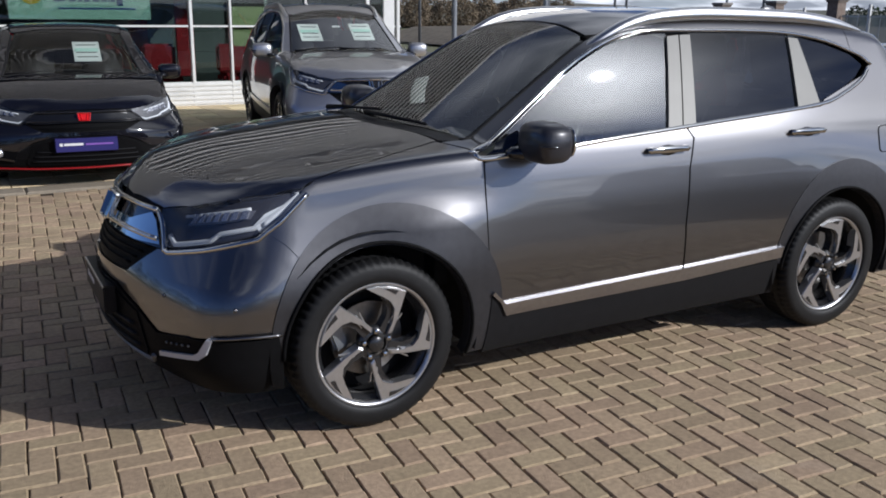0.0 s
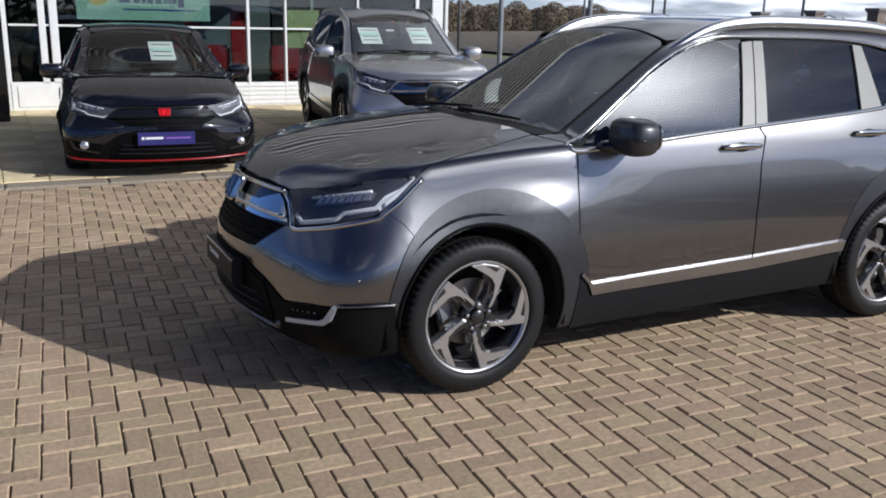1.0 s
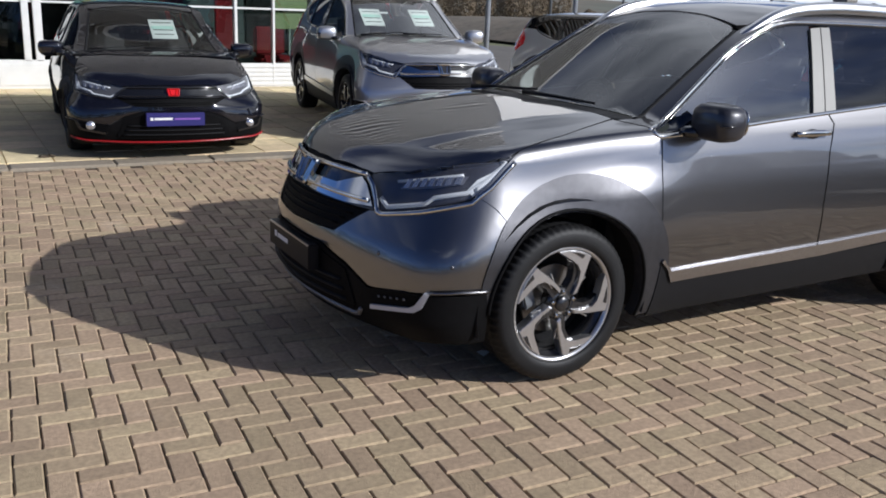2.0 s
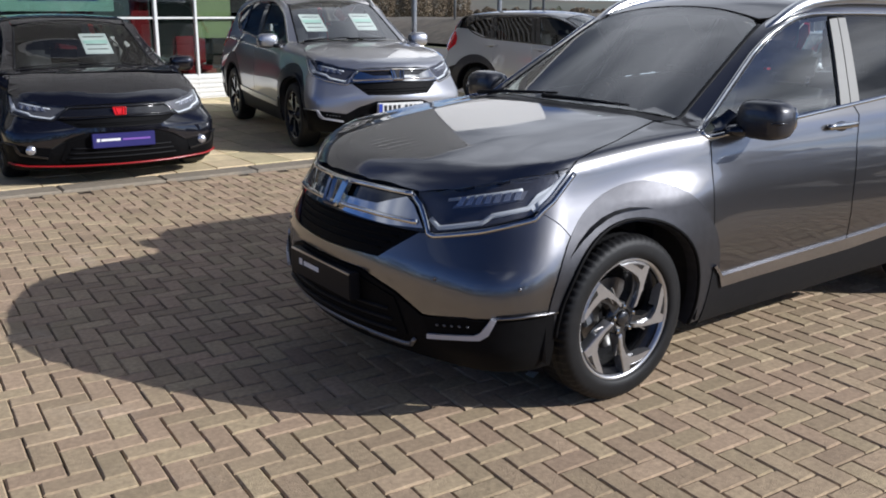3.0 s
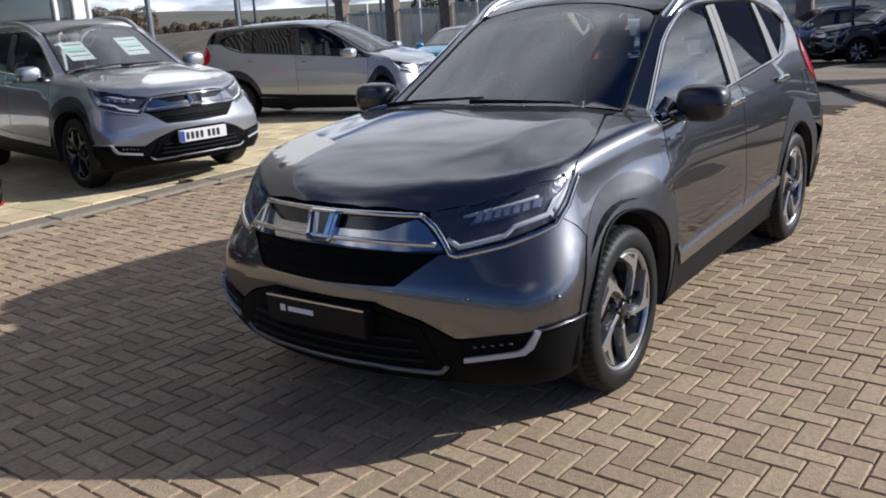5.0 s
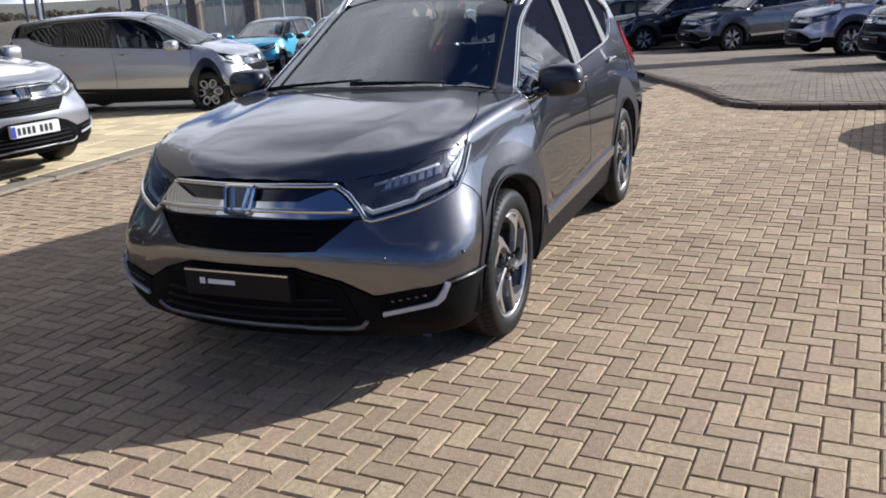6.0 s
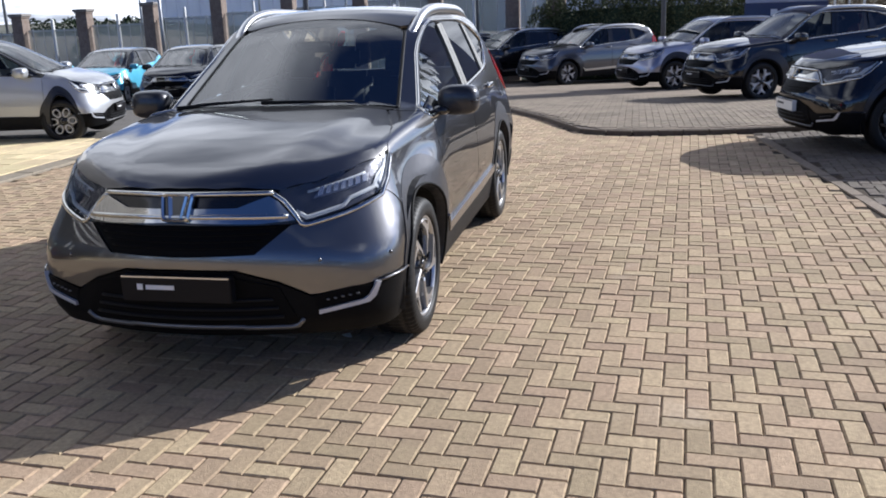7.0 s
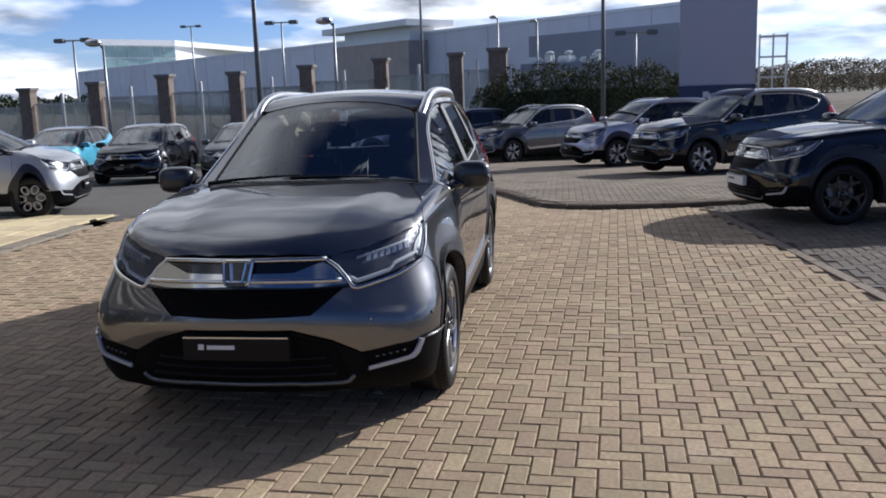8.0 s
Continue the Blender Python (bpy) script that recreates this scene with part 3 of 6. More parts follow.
        nx, ny = np.where(a < s2, -np.cos(th), np.sin(ph)), np.where(a < s2, np.sin(th), np.cos(ph))
        bx = np.where(a < s2, x0, np.where(a < s3, x0 + a - s2, x1))
        by = np.where(a < s1, a, np.where(a < s3 + arc, hy, hy - (a - s3 - arc)))
        o = 1.1
        p = np.stack([bx + nx * o, (by + ny * o) * side, z], -1)
        d = np.stack([-nx, -ny * side, 0 * z], -1)
        return s.reachto(p, d, 1.08)

    def drop(s, x, y):
        """Points on the upper side, met from above."""
        p = np.stack([x, y, np.full(len(x), 2.2)], -1)
        return s.reachto(p, np.tile([0.0, 0, -1], (len(x), 1)), 2.0)


class Skin:
    """Lays panels, strips and trims on a car's shape and hangs them under one thing."""

    def __init__(s, shape, root, step, warp=None):
        s.shape, s.root, s.step, s.warp = shape, root, step, warp

    def lay(s, kind, uv, side):
        u, v = uv[:, 0], uv[:, 1]
        if kind == "side":
            kind, u = "wrap", u + 1.528
        if kind == "wrap":
            p, miss = s.shape.wrap(u * side, v)
        elif kind == "drop":
            p, miss = s.shape.drop(u, v * side)
        else:
            q = np.stack([u, side * (3.4 - v) / 2, (3.4 + v) / 2], -1)
            p, miss = s.shape.reachto(q, np.tile([0, -side * 0.70711, -0.70711], (len(u), 1)), 1.75)
        return p, s.shape.normal(*p.T)

    def put(self, v):
        return self.warp(np.array([tuple(p) for p in v])) if self.warp else v

    def panel(s, name, kind, poly, mat, off=0.0, depth=0.018, side=-1, parent=None, label="", step=None, plain=None, calm=0.0):
        step = step or s.step
        uv, faces, rim = gridded(dense(poly, step), step)
        p, n = s.lay(kind, uv, side)
        if plain:  # a pane keeps the flank's own even curve
            x, z = uv[:, 0], uv[:, 1]
            e = 0.06
            y = side * (s.shape.W(x, z) - 0.009 - plain(x, z))
            p = np.stack([x, y, z], -1)
            n = np.stack([0 * x - 0.021, np.sign(y), -0.785 * (s.shape.W(x, z + e) - s.shape.W(x, z - e)) / (2 * e)], -1)
            n = n / np.linalg.norm(n, axis=1, keepdims=True)
        if calm:  # a pane of glass bends less across than the body's edges
            flat = s.shape.normal(p[:, 0], 0 * p[:, 1], s.shape.T(p[:, 0], 0 * p[:, 1]))
            n = n * (1 - calm) + flat * calm
            n = n / np.linalg.norm(n, axis=1, keepdims=True)
        p = p + n * off
        f0 = max(faces, key=len) if len(faces) < 4 else faces[len(faces) // 2]
        nrm = np.cross(p[f0[1]] - p[f0[0]], p[f0[2]] - p[f0[0]])
        flip = float(nrm @ n[f0[0]]) < 0
        k = len(p)
        verts, norms, fs = list(p), list(n), [tuple(reversed(f)) if flip else f for f in faces]
        for a, b in rim:
            t = p[b] - p[a]
            o = np.cross(t, n[a]) * (-1 if flip else 1)
            o = o / (np.linalg.norm(o) + 1e-9)
            i = len(verts)
            verts += [p[a], p[b], p[b] - n[b] * depth, p[a] - n[a] * depth]
            norms += [o] * 4
            fs.append((i, i + 1, i + 2, i + 3) if flip else (i + 3, i + 2, i + 1, i))
        ob = part(name, (s.put(verts), fs), mat, parent or s.root, label, True, None if s.warp else norms)
        if mat in (G_FRONT, G_SCREEN, G_DARK, G_LAMP, G_FAR, G_LOW):
            ob.visible_shadow = False
        return ob

    def strip(s, name, kind, path, width, mat, height=0.006, side=-1, parent=None, label="", closed=False, off=0.0):
        """A raised moulding along a path on the skin."""
        path = dense(path, s.step * 0.6, closed)
        q = np.array(path)
        d = np.roll(q, -1, 0) - np.roll(q, 1, 0) if closed else np.gradient(q, axis=0)
        d = d / (np.linalg.norm(d, axis=1, keepdims=True) + 1e-9)
        nrm = np.stack([-d[:, 1], d[:, 0]], -1)
        rows = []
        form = ((-0.5, -0.004), (-0.42, height), (0, height * 1.2), (0.42, height), (0.5, -0.004))
        p, n = s.lay(kind, np.concatenate([q + nrm * width * o for o, h in form]), side)
        for j, (o, h) in enumerate(form):
            rows.append(p[j * len(q):(j + 1) * len(q)] + n[j * len(q):(j + 1) * len(q)] * (h + off))
        k, m = len(q), 5
        v = [rows[j][i] for i in range(k) for j in range(m)]
        f = []
        for i in range(k if closed else k - 1):
            for j in range(m - 1):
                a, b = i * m + j, ((i + 1) % k) * m + j
                f.append((a, b, b + 1, a + 1))
        if not closed:
            f += [tuple(range(m)), tuple(reversed(range((k - 1) * m, k * m)))]
        bm = bmesh.new()
        w = [bm.verts.new(p) for p in s.put(v)]
        for q4 in f:
            bm.faces.new([w[i] for i in q4])
        bmesh.ops.recalc_face_normals(bm, faces=bm.faces[:])
        return part(name, taken(bm), mat, parent or s.root, label, True)

    def place(s, name, geo, mat, parent=None, label="", smooth=True):
        return part(name, (s.put(geo[0]), geo[1]), mat, parent or s.root, label, smooth)


# ---------------------------------------------------------------- wheels
def fixed(geo):
    bm = bmesh.new()
    w = [bm.verts.new(p) for p in geo[0]]
    for q in geo[1]:
        bm.faces.new([w[i] for i in q])
    bmesh.ops.recalc_face_normals(bm, faces=bm.faces[:])
    return taken(bm)


def polar_prism(outline, w0, w1, turn):
    """An outline (radius, degrees) in the wheel's plane, from depth w0 to w1, with its face edge eased."""
    pts = [(1.05 * r * math.cos(radians(a + turn)), 1.05 * r * math.sin(radians(a + turn))) for r, a in outline]
    cx, cy = sum(p[0] for p in pts) / len(pts), sum(p[1] for p in pts) / len(pts)
    n = len(pts)
    v = [(x, w0, y) for x, y in pts] + [(x, w1 - 0.004, y) for x, y in pts] + [(cx + (x - cx) * 0.95, w1, cy + (y - cy) * 0.95) for x, y in pts]
    f = [tuple(range(2 * n, 3 * n))] + [(i, (i + 1) % n, n + (i + 1) % n, n + i) for i in range(n)] + [(n + i, n + (i + 1) % n, 2 * n + (i + 1) % n, 2 * n + i) for i in range(n)]
    return v, f


BLADE = [(0.2325 * r, a) for r, a in ((1, 1), (1, 11), (1, 22), (1, 33), (1, 43), (.93, 38), (.82, 25), (.755, 14), (.66, 4), (.45, -6), (.25, -17), (.32, -24), (.60, -8), (.86, -1))]
INSET = [(0.2325 * r, a) for r, a in ((.965, 9), (.97, 18), (.975, 29), (.925, 20), (.885, 11))]
GROOVES = [[(0.2325 * r, a + da) for r, da in ((.40, -1.2), (.66, -.8), (.66, .8), (.40, 1.2))] for a in (1, 7, 13)]
FIN = [(0.055, -30), (0.055, 20), (0.11, 10), (0.15, 14), (0.205, 24), (0.215, 12), (0.19, 5), (0.15, -2), (0.105, -12)]
PETAL = [(0.05, -12), (0.05, 12), (0.11, 7), (0.17, 15), (0.222, 22), (0.222, 14), (0.18, 8), (0.18, -8), (0.222, -14), (0.222, -22), (0.17, -15), (0.11, -7)]


def petal_ring(turn):
    """One open petal of a six-petal wheel: an oval ring with a tapered foot."""
    pts = []
    for w, grow in ((-0.05, 1.0), (-0.014, 1.0), (-0.010, 0.95)):
        for k in (1.0, 0.76):
            for i in range(20):
                t = 2 * math.pi * i / 20
                s = grow if k == 1.0 else 2 - grow
                u, v = 0.152 + 0.078 * k * s * math.cos(t), 0.058 * k * s * math.sin(t) * (1 + 0.18 * math.cos(t))
                a = radians(turn)
                pts.append((u * math.cos(a) - v * math.sin(a), w, u * math.sin(a) + v * math.cos(a)))
    f = []
    for i in range(20):
        j = (i + 1) % 20
        f += [(80 + i, 80 + j, 100 + j, 100 + i)]
        for lo, hi in ((0, 40), (40, 80), (20, 60), (60, 100)):
            f.append((lo + i, lo + j, hi + j, hi + i))
    return pts, f


def wheel(root, x, side, y_out, radius, turn, style="blade", fine=True, scale=1.0):
    """A tyre on an alloy rim: rim barrel with spokes, disc, hub cap and nuts."""
    n = 192 if fine else 40
    k = radius / 0.355
    seat = lambda geo: fixed(([(x + p[0] * k, side * (y_out + p[1] * 1.0), radius + p[2] * k) for p in geo[0]], geo[1]))
    rim = part("wheel", seat(turned([(0.243, -0.030), (0.248, -0.016), (0.240, -0.04), (0.225, -0.05), (0.215, -0.10), (0.222, -0.2), (0.24, -0.215)], n)), WHEEL_DARK, root, "alloy wheel with machined spokes", True)
    part("rim_lip", seat(turned([(0.243, -0.026), (0.248, -0.012), (0.257, -0.008), (0.264, -0.012), (0.264, -0.03)], n)), WHEEL_CUT if style == "blade" else WHEEL_DARK, rim, "", True)
    grooves = (lambda i, j: 0.011 if ((j in (6, 7, 8) and (i % 3 == 0)) or (j in (9, 14)) or (j in (11, 12) and i % 3 == 1)) else 0.0) if fine else None
    prof = [(0.252, -0.02), (0.262, -0.003), (0.268, 0.003), (0.288, 0.004), (0.315, 0.004), (0.335, -0.004), (0.347, -0.018), (0.352, -0.034), (0.355, -0.05), (0.355, -0.06), (0.355, -0.07), (0.355, -0.095), (0.355, -0.13), (0.355, -0.16), (0.355, -0.17), (0.352, -0.195), (0.342, -0.215), (0.30, -0.225), (0.245, -0.215)]
    part("tyre", seat(turned(prof, n, grooves)), RUBBER, rim, "", True)
    part("brake_disc", seat(turned([(0.05, -0.11), (0.155, -0.11), (0.155, -0.13), (0.05, -0.13)], 32)), DISC, rim)
    part("wheel_back", seat(turned([(0.01, -0.15), (0.22, -0.15)], 24)), PLASTIC, rim)
    part("caliper", seat(moved(box(-0.06, 0.06, -0.135, -0.085, -0.03, 0.03, 0.01), pose(-0.135, 0, 0.03, 0, 70, 0))), STEEL, rim)
    face = 0.0
    if style == "ring":
        for i in range(6):
            part("spoke", seat(petal_ring(turn + 60 * i)), WHEEL_SILVER, rim)
    for i in range(5):
        a = turn + 72 * i
        if style == "blade":
            part("spoke", seat(polar_prism(BLADE, -0.055, face - 0.008, a)), WHEEL_CUT, rim)
            part("spoke_side", seat(polar_prism(FIN, -0.07, -0.024, a)), WHEEL_DARK, rim)
            if fine:
                part("spoke_inset", seat(polar_prism(INSET, -0.02, face - 0.0055, a)), WHEEL_DARK, rim)
                for q in GROOVES:
                    part("spoke_groove", seat(polar_prism(q, -0.03, -0.021, a - 14)), WHEEL_CUT, rim)
        elif style != "ring":
            part("spoke", seat(polar_prism(PETAL, -0.05, face - 0.01, a)), WHEEL_SILVER if style == "petal" else WHEEL_DARK, rim)
        if fine:
            part("wheel_nut", seat(moved(turned([(0.002, -0.008), (0.009, -0.010), (0.009, -0.03)], 8), pose(0.056 * math.cos(radians(a + 36)), 0, 0.056 * math.sin(radians(a + 36))))), CHROME, rim)
    part("hub", seat(turned([(0.075, -0.05), (0.07, -0.028), (0.045, -0.024)], 24)), WHEEL_DARK, rim, "", True)
    part("hub_cap", seat(turned([(0.001, -0.012), (0.03, -0.013), (0.034, -0.018), (0.034, -0.03)], 24)), WHEEL_DARK, rim, "", True)
    return rim

# ---------------------------------------------------------------- the family SUV, built from its skin
SUV = dict(
    width=((.15, .80), (.25, .865), (.35, .888), (.5, .904), (.65, .914), (.8, .907), (.95, .888), (1.04, .870), (1.10, .854), (1.3, .77), (1.5, .675), (1.62, .61), (1.75, .52)),
    nose=((.15, -.74), (.25, -.83), (.35, -.885), (.47, -.888), (.585, -.899), (.615, -.897), (.70, -.872), (.82, -.820), (.92, -.765), (1.0, -.69)),
    tail=((.2, 3.56), (.4, 3.65), (.6, 3.68), (.8, 3.66), (1.0, 3.62), (1.15, 3.57), (1.5, 3.4), (1.7, 3.3)),
    hood=((-.95, .86), (-.8, .92), (-.6, .985), (-.3, 1.05), (0, 1.09), (.3, 1.12), (.6, 1.14)),
    roof=((.8, 1.56), (1.1, 1.60), (1.4, 1.645), (1.9, 1.675), (2.5, 1.665), (3.0, 1.62), (3.4, 1.555)),
    screen=(.42, 1.13, 1.22, 1.585), rear=(3.30, 1.58, 3.60, 1.12))
ARCH_F, ARCH_R = (0.085, 0.415), (2.735, 0.415)


def mirror_path(path):
    return [(-a, b) for a, b in reversed(path)]


def pane_set(x, z):
    """How far the door glass is drawn in towards the windscreen pillar."""
    edge = np.interp(x, [.47, .62, .85, 1.10, 1.24, 1.375], [1.090, 1.133, 1.281, 1.437, 1.505, 1.553])
    deep = np.interp(x, [.47, .62, .85, 1.10, 1.24, 1.375, 1.60], [.025, .096, .090, .070, .040, .014, 0])
    return deep * (1 - step(edge - z, 0.0, 0.16))


def suv(name, m, label, paint, fine=True, warp=None, style="blade", plate="black", rails=True, cards=0, lamp=LAMP_BACK, wheels=(0.0, 2.66, 0.355, 0.905), front="chrome", category="car", group="", two_tone=False):
    root = thing(name, m, label, category, group)
    k = Skin(Shape(**SUV), root, 0.05 if fine else 0.08, warp)
    bright = CHROME if front == "chrome" else PIANO
    pillar, trim = (PILLAR if fine else PIANO), (PIANO if two_tone or front == "red" else CHROME)

    # bonnet, glass roofline
    edge = [(-.772, .0), (-.763, .16), (-.722, .34), (-.695, .425), (-.605, .575), (-.495, .695), (-.37, .772), (-.26, .798), (-.19, .785), (.04, .742), (.22, .68), (.40, .62)]
    rear = [(.37, .40), (.33, .2), (.315, 0)]
    half = edge + rear
    k.panel("bonnet", "drop", half + [(x, -y) for x, y in reversed(half[1:-1])], paint, side=1, step=0.05 if fine else 0.1)
    for g in (-1, 1):
        k.panel("bonnet_ledge", "drop", [(-.66, .52), (-.56, .645), (-.45, .735), (-.35, .790), (-.25, .815), (-.16, .805), (-.10, .75), (-.3, .70), (-.5, .60), (-.6, .50)], paint, side=g, off=-0.021, depth=0.01)
    for g in (-1, 1):
        k.panel("bonnet_seam", "drop", [(-.30, .74), (-.19, .735), (.04, .692), (.22, .63), (.40, .575), (.47, .64), (.26, .735), (.06, .795), (-.17, .835), (-.30, .83)], paint, side=g, off=-0.016, depth=0.01)
    k.panel("cowl", "drop", [(.325, 0), (.345, .2), (.385, .4), (.42, .61), (.50, .67), (.47, .45), (.43, .2), (.42, 0), (.43, -.2), (.47, -.45), (.50, -.67), (.42, -.61), (.385, -.4), (.345, -.2)], PLASTIC, off=-0.004, side=1)
    k.panel("windscreen", "drop", rounded([(.435, 0), (.445, .2), (.485, .45), (.525, .640), (1.20, .528), (1.235, .48), (1.27, .25), (1.28, 0), (1.27, -.25), (1.235, -.48), (1.20, -.528), (.525, -.640), (.485, -.45), (.445, -.2)], 0.02), G_SCREEN if fine else (G_LOW if front == "red" else G_FAR), side=1, depth=0.006, off=-0.002, calm=0.5)
    for g in (-1, 1):
        k.strip("windscreen_seal", "drop", [(.50, .656), (.8, .605), (1.205, .538)], 0.022, PLASTIC, 0.003, side=g)
    k.panel("roof", "drop", [(1.292, 0), (1.283, .25), (1.25, .50), (1.28, .545), (1.7, .555), (2.6, .55), (3.20, .52), (3.30, .40), (3.33, 0), (3.30, -.40), (3.20, -.52), (2.6, -.55), (1.7, -.555), (1.28, -.545), (1.25, -.50), (1.283, -.25)], PIANO if two_tone else paint, side=1, step=0.1)
    k.panel("headlining", "drop", [(1.30, .5), (3.25, .48), (3.25, -.48), (1.30, -.5)], CABIN, off=-0.05, depth=0.01, side=1, step=0.2)
    k.panel("rear_window", "drop", rounded([(3.34, .45), (3.50, .52), (3.50, -.52), (3.34, -.45)], .03), G_DARK, side=1, depth=0.006)
    if fine:
        fin = k.shape.T(np.array([2.95]), np.array([0.0]))[0]
        k.place("aerial_fin", ball(2.98, 0, fin + 0.02, 0.085, 0.018, 0.05, 10), paint)

    # flanks
    frame_out = [(.415, .46)]
    for x, y in ((.52, .664), (.6, .648), (.7, .631), (.85, .606), (1.0, .581), (1.12, .560), (1.2, .547), (1.25, .545), (1.3, .552), (1.5, .562), (1.8, .565), (2.2, .564), (2.6, .560), (2.9, .548)):
        p, _ = k.shape.drop(np.array([x]), np.array([y]))
        frame_out.append((x, float(p[0][2]) - y - .002))
    frame_in = [(2.9, .805), (2.72, .872), (2.44, .920), (2.06, .937), (1.68, .938), (1.375, .925), (1.10, .81), (.85, .603), (.62, .40), (.47, .285)]
    fender = [(-.290, .150), (-.205, .232), (.035, .316), (.215, .398), (.395, .475), (.455, .29), (.495, .19), (.488, -.105), (.498, -.385)]
    arch_f = [(p[0], p[1] - 0.895) for p in arc(*ARCH_F, 0.475, 10, 140)]
    fender += [(x, min(q, 0.19) if x > 0 else q) for x, q in arch_f] + [(-.345, -.06), (-.428, .042), (-.352, .092)]
    quarter = [(2.91, 1.045), (3.16, 1.0), (3.26, .92), (3.34, .74), (3.37, .62), (3.28, .56), (3.20, .40), (3.20, .24), (3.34, .12), (3.40, -.05), (3.38, -.28)]
    quarter += [(p[0], p[1] - 0.90) for p in arc(*ARCH_R, 0.475, 40, 118, 8)] + [(2.510, .10), (2.541, .185), (2.535, .36), (2.59, .43), (2.94, .60), (3.055, .705), (2.99, .765), (2.91, .80)]
    door_f = [(.503, 1.045), (.494, .8), (.503, .50), (.515, .40), (1.598, .415), (1.577, .684), (1.597, .951), (1.633, 1.085), (1.60, 1.128), (1.22, 1.104), (.906, 1.08), (.62, 1.062)]
    door_r = [(1.612, 1.130), (1.643, 1.085), (1.606, .951), (1.586, .684), (1.607, .415), (2.235, .435)] + arc(*ARCH_R, 0.477, 172, 118, 10) + [(2.525, .985), (2.556, 1.075), (2.548, 1.19), (2.04, 1.156)]
    glass_f = [(.56, 1.070), (.50, 1.092), (.62, 1.131), (.85, 1.279), (1.10, 1.435), (1.24, 1.503), (1.375, 1.550), (1.62, 1.562), (1.485, 1.132), (1.2, 1.118), (.9, 1.098)]
    glass_r = [(1.765, 1.566), (2.06, 1.565), (2.42, 1.552), (2.365, 1.185), (2.04, 1.172), (1.672, 1.147)]
    glass_q = [(2.505, 1.534), (2.70, 1.498), (2.90, 1.442), (2.985, 1.385), (2.90, 1.325), (2.72, 1.255), (2.555, 1.215)]
    for g in (-1, 1):
        k.panel("wing", "diag", fender, paint, side=g)
        k.panel("side_frame", "diag", frame_out + frame_in, PIANO if two_tone else paint, side=g)
        k.panel("quarter_panel", "diag", quarter, paint, side=g, off=-0.003)
        if two_tone:
            k.panel("rear_pillar", "diag", [(2.91, 1.045), (3.16, 1.0), (3.26, .92), (3.34, .74), (3.36, .66), (2.96, .62), (3.055, .705), (2.99, .765), (2.91, .80)], PIANO, side=g, off=0.003)
        d1 = k.panel("front_door", "side", door_f, paint, side=g)
        d2 = k.panel("rear_door", "side", door_r, paint, side=g)
        k.panel("door_glass", "side", rounded(glass_f, .012), G_FRONT if fine else G_LOW, side=g, depth=0.005, off=-0.004, parent=d1, plain=pane_set)
        k.panel("door_glass", "side", rounded(glass_r, .012), G_DARK, side=g, depth=0.005, off=-0.004, parent=d2, label="dark privacy glass", plain=pane_set)
        k.panel("quarter_glass", "side", rounded(glass_q, .012), G_DARK, side=g, depth=0.005, off=-0.004, label="dark privacy glass", plain=pane_set)
        k.panel("door_pillar", "side", [(1.612, 1.540), (1.684, 1.546), (1.578, 1.138), (1.493, 1.130)], pillar, side=g, parent=d1, depth=0.03)
        k.panel("door_pillar", "side", [(1.692, 1.546), (1.757, 1.547), (1.664, 1.144), (1.586, 1.139)], pillar, side=g, parent=d2, depth=0.03)
        k.panel("door_pillar", "side", [(2.428, 1.532), (2.498, 1.526), (2.546, 1.20), (2.372, 1.182)], pillar, side=g, depth=0.03)
        k.strip("window_seal", "diag", smooth_path([(x + .004, q - .014) for x, q in frame_in[2:]], 3), 0.024, PIANO, 0.002, side=g, off=-0.010)
        k.panel("mirror_sail", "side", [(.49, 1.066), (.60, 1.070), (.74, 1.082), (.70, 1.165), (.60, 1.112)], PIANO, side=g, off=-0.003, depth=0.006, parent=d1)
        upper = [(3.05, .692), (2.99, .752)] + [(x, q - .010) for x, q in frame_in] + [(.455, .268)]
        belt = [(.470, 1.086), (.482, 1.066), (.53, 1.063), (.60, 1.068), (.906, 1.088), (1.22, 1.112), (1.557, 1.134), (2.04, 1.166), (2.547, 1.202), (2.74, 1.243), (2.93, 1.31), (3.015, 1.372)]
        k.strip("window_trim", "diag", smooth_path(upper, 3), 0.020, trim, 0.005, side=g, label="bright window surround" if trim is CHROME else "")
        k.strip("window_trim", "side", smooth_path(belt, 3), 0.020, trim, 0.005, side=g, label="bright window surround" if trim is CHROME else "")
        # door handles: a cup and a bar
        for x, z, d in ((1.465, 1.045, d1), (2.395, 1.078, d2)):
            p, n = k.lay("side", np.array([[x, z]]), g)
            c = p[0]
            k.place("handle_cup", ball(c[0] + .01, c[1] - g * .004, c[2] - .012, .075, .012, .032, 12), PIANO, parent=d)
            k.place("handle", joined(ball(c[0], c[1] + g * .022, c[2] + .002, .132, .013, .017, 14, 0.8), box(c[0] - .118, c[0] - .09, min(c[1], c[1] + g * .03), max(c[1], c[1] + g * .03), c[2] - .012, c[2] + .014, .004), box(c[0] + .09, c[0] + .118, min(c[1], c[1] + g * .03), max(c[1], c[1] + g * .03), c[2] - .012, c[2] + .014, .004)), CHROME if fine else paint, parent=d, label="chrome door handle")
        # lower cladding, arches and the bright sill moulding
        k.panel("sill_cladding", "side", [(.52, .50), (.585, .445), (.60, .392), (1.60, .408), (2.245, .432), (2.25, .25), (.50, .23), (.515, .40)], PLASTIC, side=g, off=0.006)
